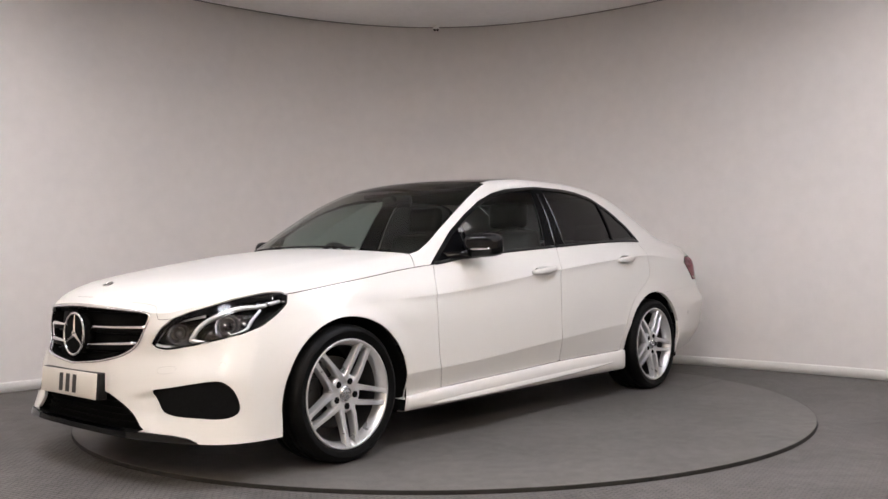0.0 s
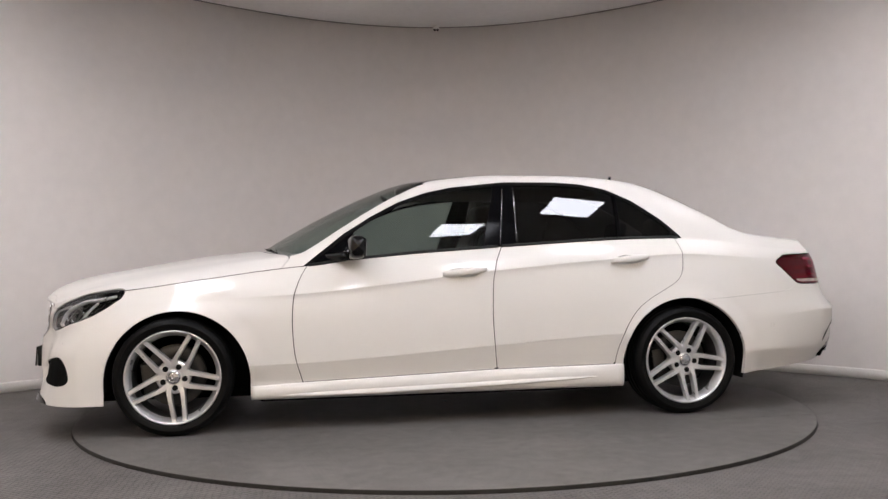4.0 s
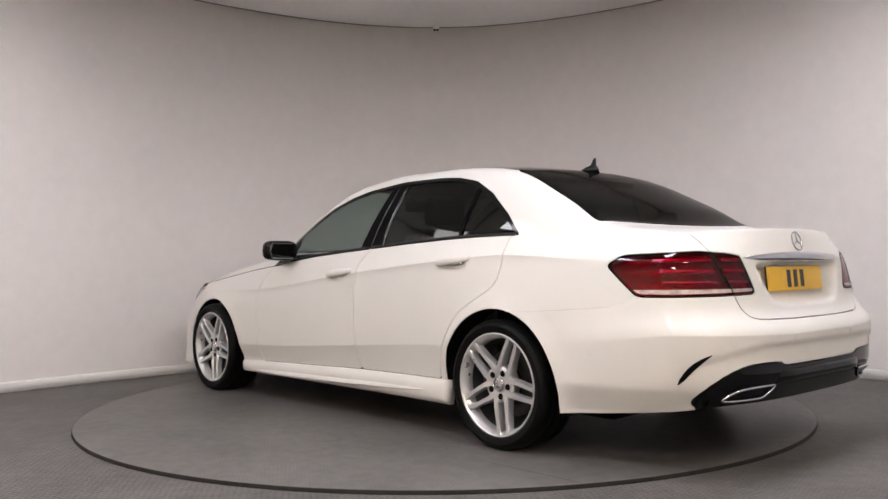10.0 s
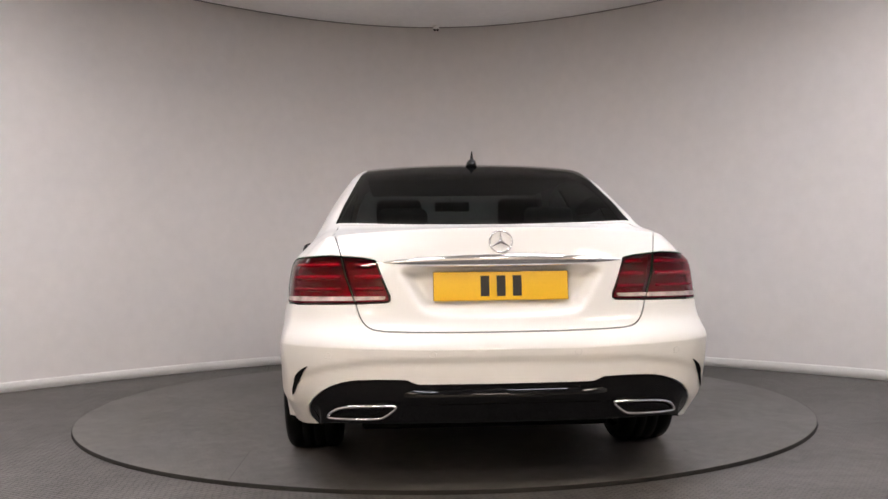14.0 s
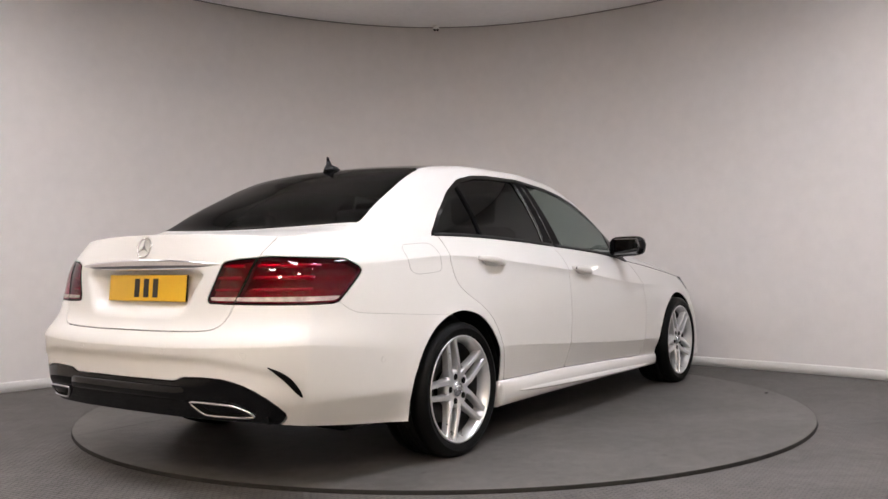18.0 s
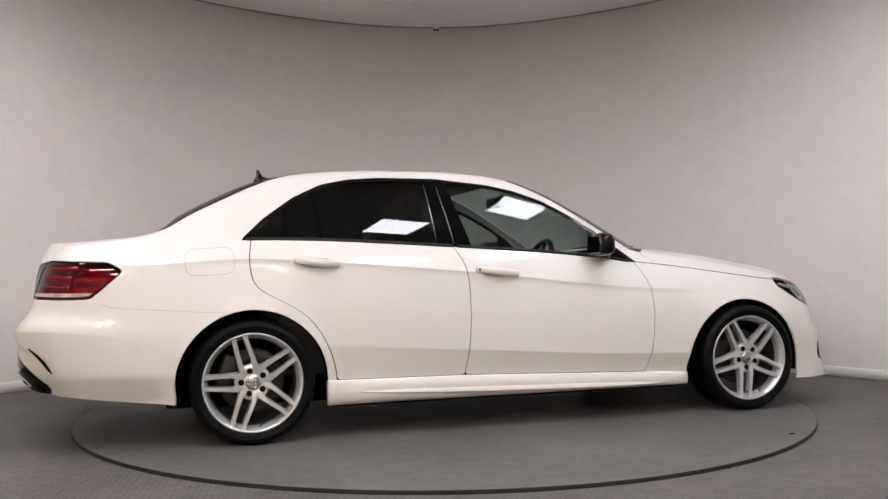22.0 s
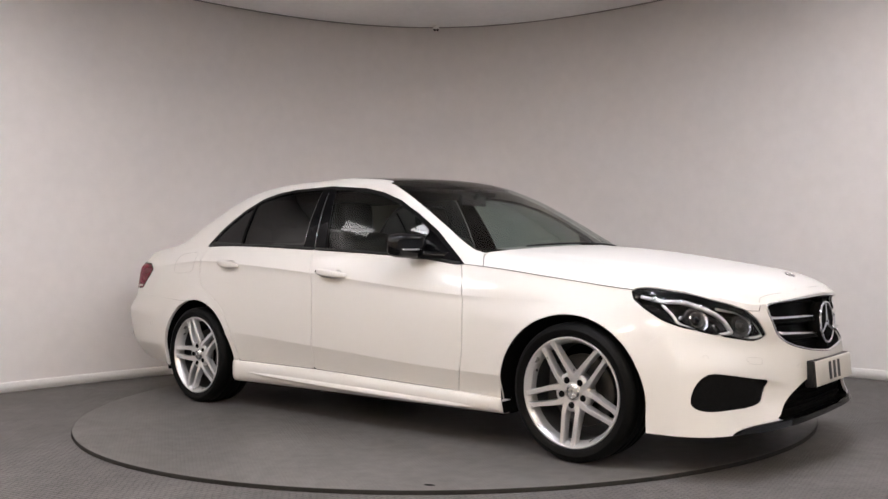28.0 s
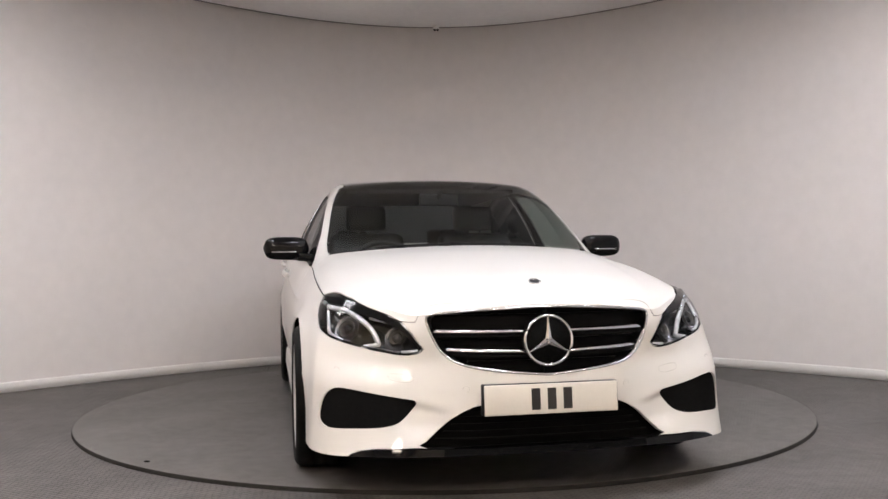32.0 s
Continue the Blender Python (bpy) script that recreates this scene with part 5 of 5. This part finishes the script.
# ---- handles, mirrors, small fittings ----
def fittings():
    for owner, x0, x1, z0, z1 in ((skin["front"], -0.262, -0.012, 0.858, 0.832), (skin["back"], -1.228, -0.998, 0.918, 0.894)):
        rings = []
        for s in np.linspace(0, 1, 18):
            x, z = x0 + (x1 - x0) * s, z0 + (z1 - z0) * s
            k = math.sin(math.pi * min(max(s, 0.012), 0.988)) ** 0.45
            y = side_y(x, z) - 0.006 + 0.034 * k
            hz, hy = 0.008 + 0.0125 * k, 0.006 + 0.006 * k
            rings.append([(x, y + hy * math.cos(a), z + hz * math.sin(a)) for a in np.linspace(0, math.tau, 13)[:-1]])
        handles = mirrored("door_handle", loft(rings), WHITE, owner, "white bow door handle")
        cup = []
        for a in np.linspace(0, math.tau, 25)[:-1]:
            x, z = (x0 + x1) / 2 + 0.088 * math.cos(a), (z0 + z1) / 2 - 0.002 + 0.026 * math.sin(a)
            cup.append((x, side_y(x, z) + 0.0008, z))
        inner = [((p[0] - (x0 + x1) / 2) * 0.6 + (x0 + x1) / 2, p[1] + 0.0008, (p[2] - (z0 + z1) / 2) * 0.5 + (z0 + z1) / 2) for p in cup]
        mirrored("handle_cup", loft([cup, inner], True, True), WHITE, owner, "shallow white grip recess")
    lock = lathe([(0.0, 0.001), (0.006, 0.001), (0.007, -0.002)], 14)
    obj("key_lock", lock, TRIM, skin["front"][1], "dark key lock beside the handle", m=pose(-0.243, -(side_y(-0.243, 0.856) + 0.0215), 0.857, 0, 0, 180))
    # mirrors
    rings = []
    for s in np.linspace(0, 1, 19):
        y = 0.800 + 0.250 * s
        k = (1 - (2 * abs(s - 0.5)) ** 5) ** 0.45 if 0 < s < 1 else 0.12
        cx, cz = 0.480 - 0.016 * s, 0.983 + 0.006 * s
        hx, hz = 0.052 * k * (1 - 0.12 * s), 0.067 * k * (1 - 0.08 * s)
        ring = []
        for a in np.linspace(0, math.tau, 33)[:-1]:
            c, d = np.sign(math.cos(a)) * abs(math.cos(a)) ** 0.7, np.sign(math.sin(a)) * abs(math.sin(a)) ** 0.55
            ring.append((cx + hx * c * (1 - 0.18 * max(d, 0) * (c > 0)), y, cz + hz * d))
        rings.append(ring)
    mir = mirrored("door_mirror", loft([list(reversed(r)) for r in rings]), BLACK, skin["front"], "gloss black door mirror")
    glassM = loft([[(0.424, y, z) for y, z in [(0.852, 0.932), (1.012, 0.936), (1.028, 0.985), (1.010, 1.036), (0.856, 1.036)]], [(0.417, y, z) for y, z in [(0.858, 0.939), (1.006, 0.943), (1.020, 0.985), (1.004, 1.029), (0.862, 1.029)]]])
    mirrored("mirror_glass", glassM, MIRROR, skin["front"], "mirror glass", False)
    arm = loft([[(0.60 - 0.10 * t + dx, 0.775 + 0.095 * t, 0.930 + 0.010 * t + dz) for dx, dz in ((-0.055, -0.022), (0.04, -0.022), (0.045, 0.02), (-0.045, 0.024))] for t in np.linspace(0, 1, 6)])
    mirrored("mirror_foot", arm, BLACK, skin["front"], "black mirror foot")
    bead = tube([(0.530 - 0.016 * t, 0.870 + 0.135 * t, 0.966) for t in np.linspace(0, 1, 6)], 0.0045, 6)
    mirrored("mirror_repeater", bead, SILVER, skin["front"], "slim bright indicator strip")
    # belt strips
    for owner, x0, x1 in ((skin["front"], -0.345, 0.72), (skin["back"], -1.455, -0.365)):
        rings = []
        for x in np.linspace(x0, x1, 24):
            z, y = float(BELT_Z(x)), float(BELT_Y(x))
            rings.append([(x, y + 0.004, z - 0.003), (x, y + 0.005, z + 0.006), (x, y - 0.002, z + 0.014), (x, y - 0.014, z + 0.013), (x, y - 0.012, z - 0.003)])
        mirrored("belt_strip", loft(rings), TRIM, owner, "black rubber belt strip")
    # silver lines drawn for the highlights along the joints of the middle pillar
    for xa, za, xb, zb in ((-0.412, 1.325, -0.357, 0.995), (-0.480, 1.335, -0.455, 1.015)):
        pts = []
        for s in np.linspace(0, 1, 9):
            x, z = xa + (xb - xa) * s, za + (zb - za) * s
            h = UP_TREE.ray_cast(Vector((x, 2, z)), Vector((0, -1, 0)))[0]
            pts.append((x, h.y + 0.003, z))
        mirrored("pillar_joint", tube(pts, 0.0011, 5), SILVER, skin["back"], "fine bright joint in the pillar trim")
    # bonnet edges
    beltline = [(x, float(BELT_Y(x)) + 0.0006, float(BELT_Z(x)) + 0.0006) for x in np.linspace(0.745, 1.692, 32)]
    mirrored("bonnet_joint", tube(beltline, 0.0018, 5), DARK, skin["fender"], "dark joint along the bonnet edge")
    front = [(2.119, 0.472, 0.700), (2.116, 0.465, 0.715), (2.115, 0.450, 0.728), (2.134, 0.400, 0.737), (2.158, 0.348, 0.744), (2.187, 0.221, 0.757), (2.200, 0.055, 0.763), (2.201, 0.0, 0.763)]
    front = [(x, y, max(top_z(x, y), 0) + 0.0003 if y < 0.44 else z) for x, y, z in front]
    mirrored("bonnet_joint", tube(front, 0.0009, 5), JOINT, two(skin["hood"]), "hairline joint over the grille")
    # aerial fin
    zr = top_z(-1.30, 0)
    rings = []
    for h, lx, wy, sh in ((-0.012, 0.066, 0.030, 0), (0.010, 0.060, 0.027, 0), (0.024, 0.042, 0.022, -0.010), (0.032, 0.020, 0.010, -0.024), (0.055, 0.012, 0.005, -0.032), (0.070, 0.009, 0.0035, -0.036), (0.073, 0.004, 0.002, -0.037)):
        rings.append([(-1.295 + sh + lx * math.cos(a), wy * math.sin(a), zr + h) for a in np.linspace(0, math.tau, 17)[:-1]])
    obj("aerial", loft(rings), BLACK, car, "black roof aerial fin")
    # screen wipers
    for y0, y1 in ((0.42, -0.12), (-0.10, -0.48)):
        P = [(0.78 + float(BOW(0.78)) * (1 - (abs(y) / 0.73) ** 2.8) - 0.012, y) for y in np.linspace(y0, y1, 14)]
        obj("wiper", tube([(x, y, top_z(x, y) + 0.001) for x, y in P], 0.005, 6), TRIM, car, "black windscreen wiper")


fittings()


# ---- inside ----
def cushion(x0, x1, y0, y1, z0, z1, lean=0.0, r=0.05):
    bm = block(x0, x1, y0, y1, z0, z1, r, 3)
    for v in bm.verts:
        v.co.x -= lean * (v.co.z - z0)
    return bm


def cabin():
    part("dashboard", cushion(0.42, 0.80, -0.70, 0.70, 0.60, 0.925, -0.25, 0.06), LEATHER, car, "black soft dashboard")
    part("cabin_floor", block(-1.2, 0.9, -0.72, 0.72, 0.275, 0.31, 0.01), DARK, car, "black carpet")
    part("bulkhead", block(-1.62, -1.56, -0.70, 0.70, 0.3, 0.985, 0.02), DARK, car, "black rear bulkhead")
    part("parcel_shelf", block(-1.86, -1.38, -0.64, 0.64, 0.95, 0.975, 0.01), LEATHER, car, "black parcel shelf")
    for y in (0.37, -0.37):
        seat = part("front_seat", cushion(-0.32, 0.20, y - 0.25, y + 0.25, 0.36, 0.56, 0, 0.06), LEATHER, car, "black leather front seat")
        part("backrest", cushion(-0.36, -0.20, y - 0.25, y + 0.25, 0.50, 1.10, 0.32, 0.07), LEATHER, seat)
        part("headrest", cushion(-0.535, -0.43, y - 0.135, y + 0.135, 1.115, 1.285, 0.1, 0.045), LEATHER, seat, "black padded headrest")
        for d in (-0.05, 0.05):
            obj("headrest_post", tube([(-0.475, y + d, 1.06), (-0.485, y + d, 1.15)], 0.006, 8), CHROME, seat, "chrome headrest post")
    bench = part("rear_seat", cushion(-1.25, -0.75, -0.62, 0.62, 0.40, 0.58, 0, 0.06), LEATHER, car, "black leather rear bench")
    part("backrest", cushion(-1.35, -1.18, -0.62, 0.62, 0.52, 1.04, 0.35, 0.06), LEATHER, bench)
    for y in (0.36, -0.36):
        part("headrest", cushion(-1.535, -1.44, y - 0.12, y + 0.12, 1.03, 1.165, 0.2, 0.04), LEATHER, bench, "black padded headrest")
    for y in (0.74, -0.74):
        part("door_card", block(-1.30, 0.72, y - 0.02, y + 0.02, 0.32, 0.905, 0.012), LEATHER, car, "black door lining")
    ax = pose(0.30, -0.37, 0.855, 0, -64, 0)
    wheel = obj("steering_wheel", tube([(0.185 * math.cos(k * math.tau / 32), 0.185 * math.sin(k * math.tau / 32), 0) for k in range(32)], 0.016, 8, True), LEATHER, car, "black leather steering wheel", m=ax)
    bm = bmesh.new()
    bmesh.ops.create_cone(bm, cap_ends=True, segments=24, radius1=0.07, radius2=0.05, depth=0.05)
    part("boss", bm, LEATHER, wheel)
    for a in (0.0, math.pi, -math.pi / 2 * 1.0):
        obj("spoke", tube([(0.05 * math.cos(a + math.pi / 2), 0.05 * math.sin(a + math.pi / 2), 0), (0.175 * math.cos(a + math.pi / 2), 0.175 * math.sin(a + math.pi / 2), 0)], 0.014, 8), TRIM, wheel)
    rv = part("interior_mirror", block(0.16, 0.19, -0.12, 0.12, 1.245, 1.315, 0.012), TRIM, car, "black interior mirror")
    obj("mirror_stalk", tube([(0.19, 0, 1.29), (0.24, 0, 1.335)], 0.012, 8), TRIM, rv)
    part("headliner", block(-1.20, -0.05, -0.54, 0.54, 1.335, 1.365, 0.01), LEATHER, car, "dark roof lining")


cabin()


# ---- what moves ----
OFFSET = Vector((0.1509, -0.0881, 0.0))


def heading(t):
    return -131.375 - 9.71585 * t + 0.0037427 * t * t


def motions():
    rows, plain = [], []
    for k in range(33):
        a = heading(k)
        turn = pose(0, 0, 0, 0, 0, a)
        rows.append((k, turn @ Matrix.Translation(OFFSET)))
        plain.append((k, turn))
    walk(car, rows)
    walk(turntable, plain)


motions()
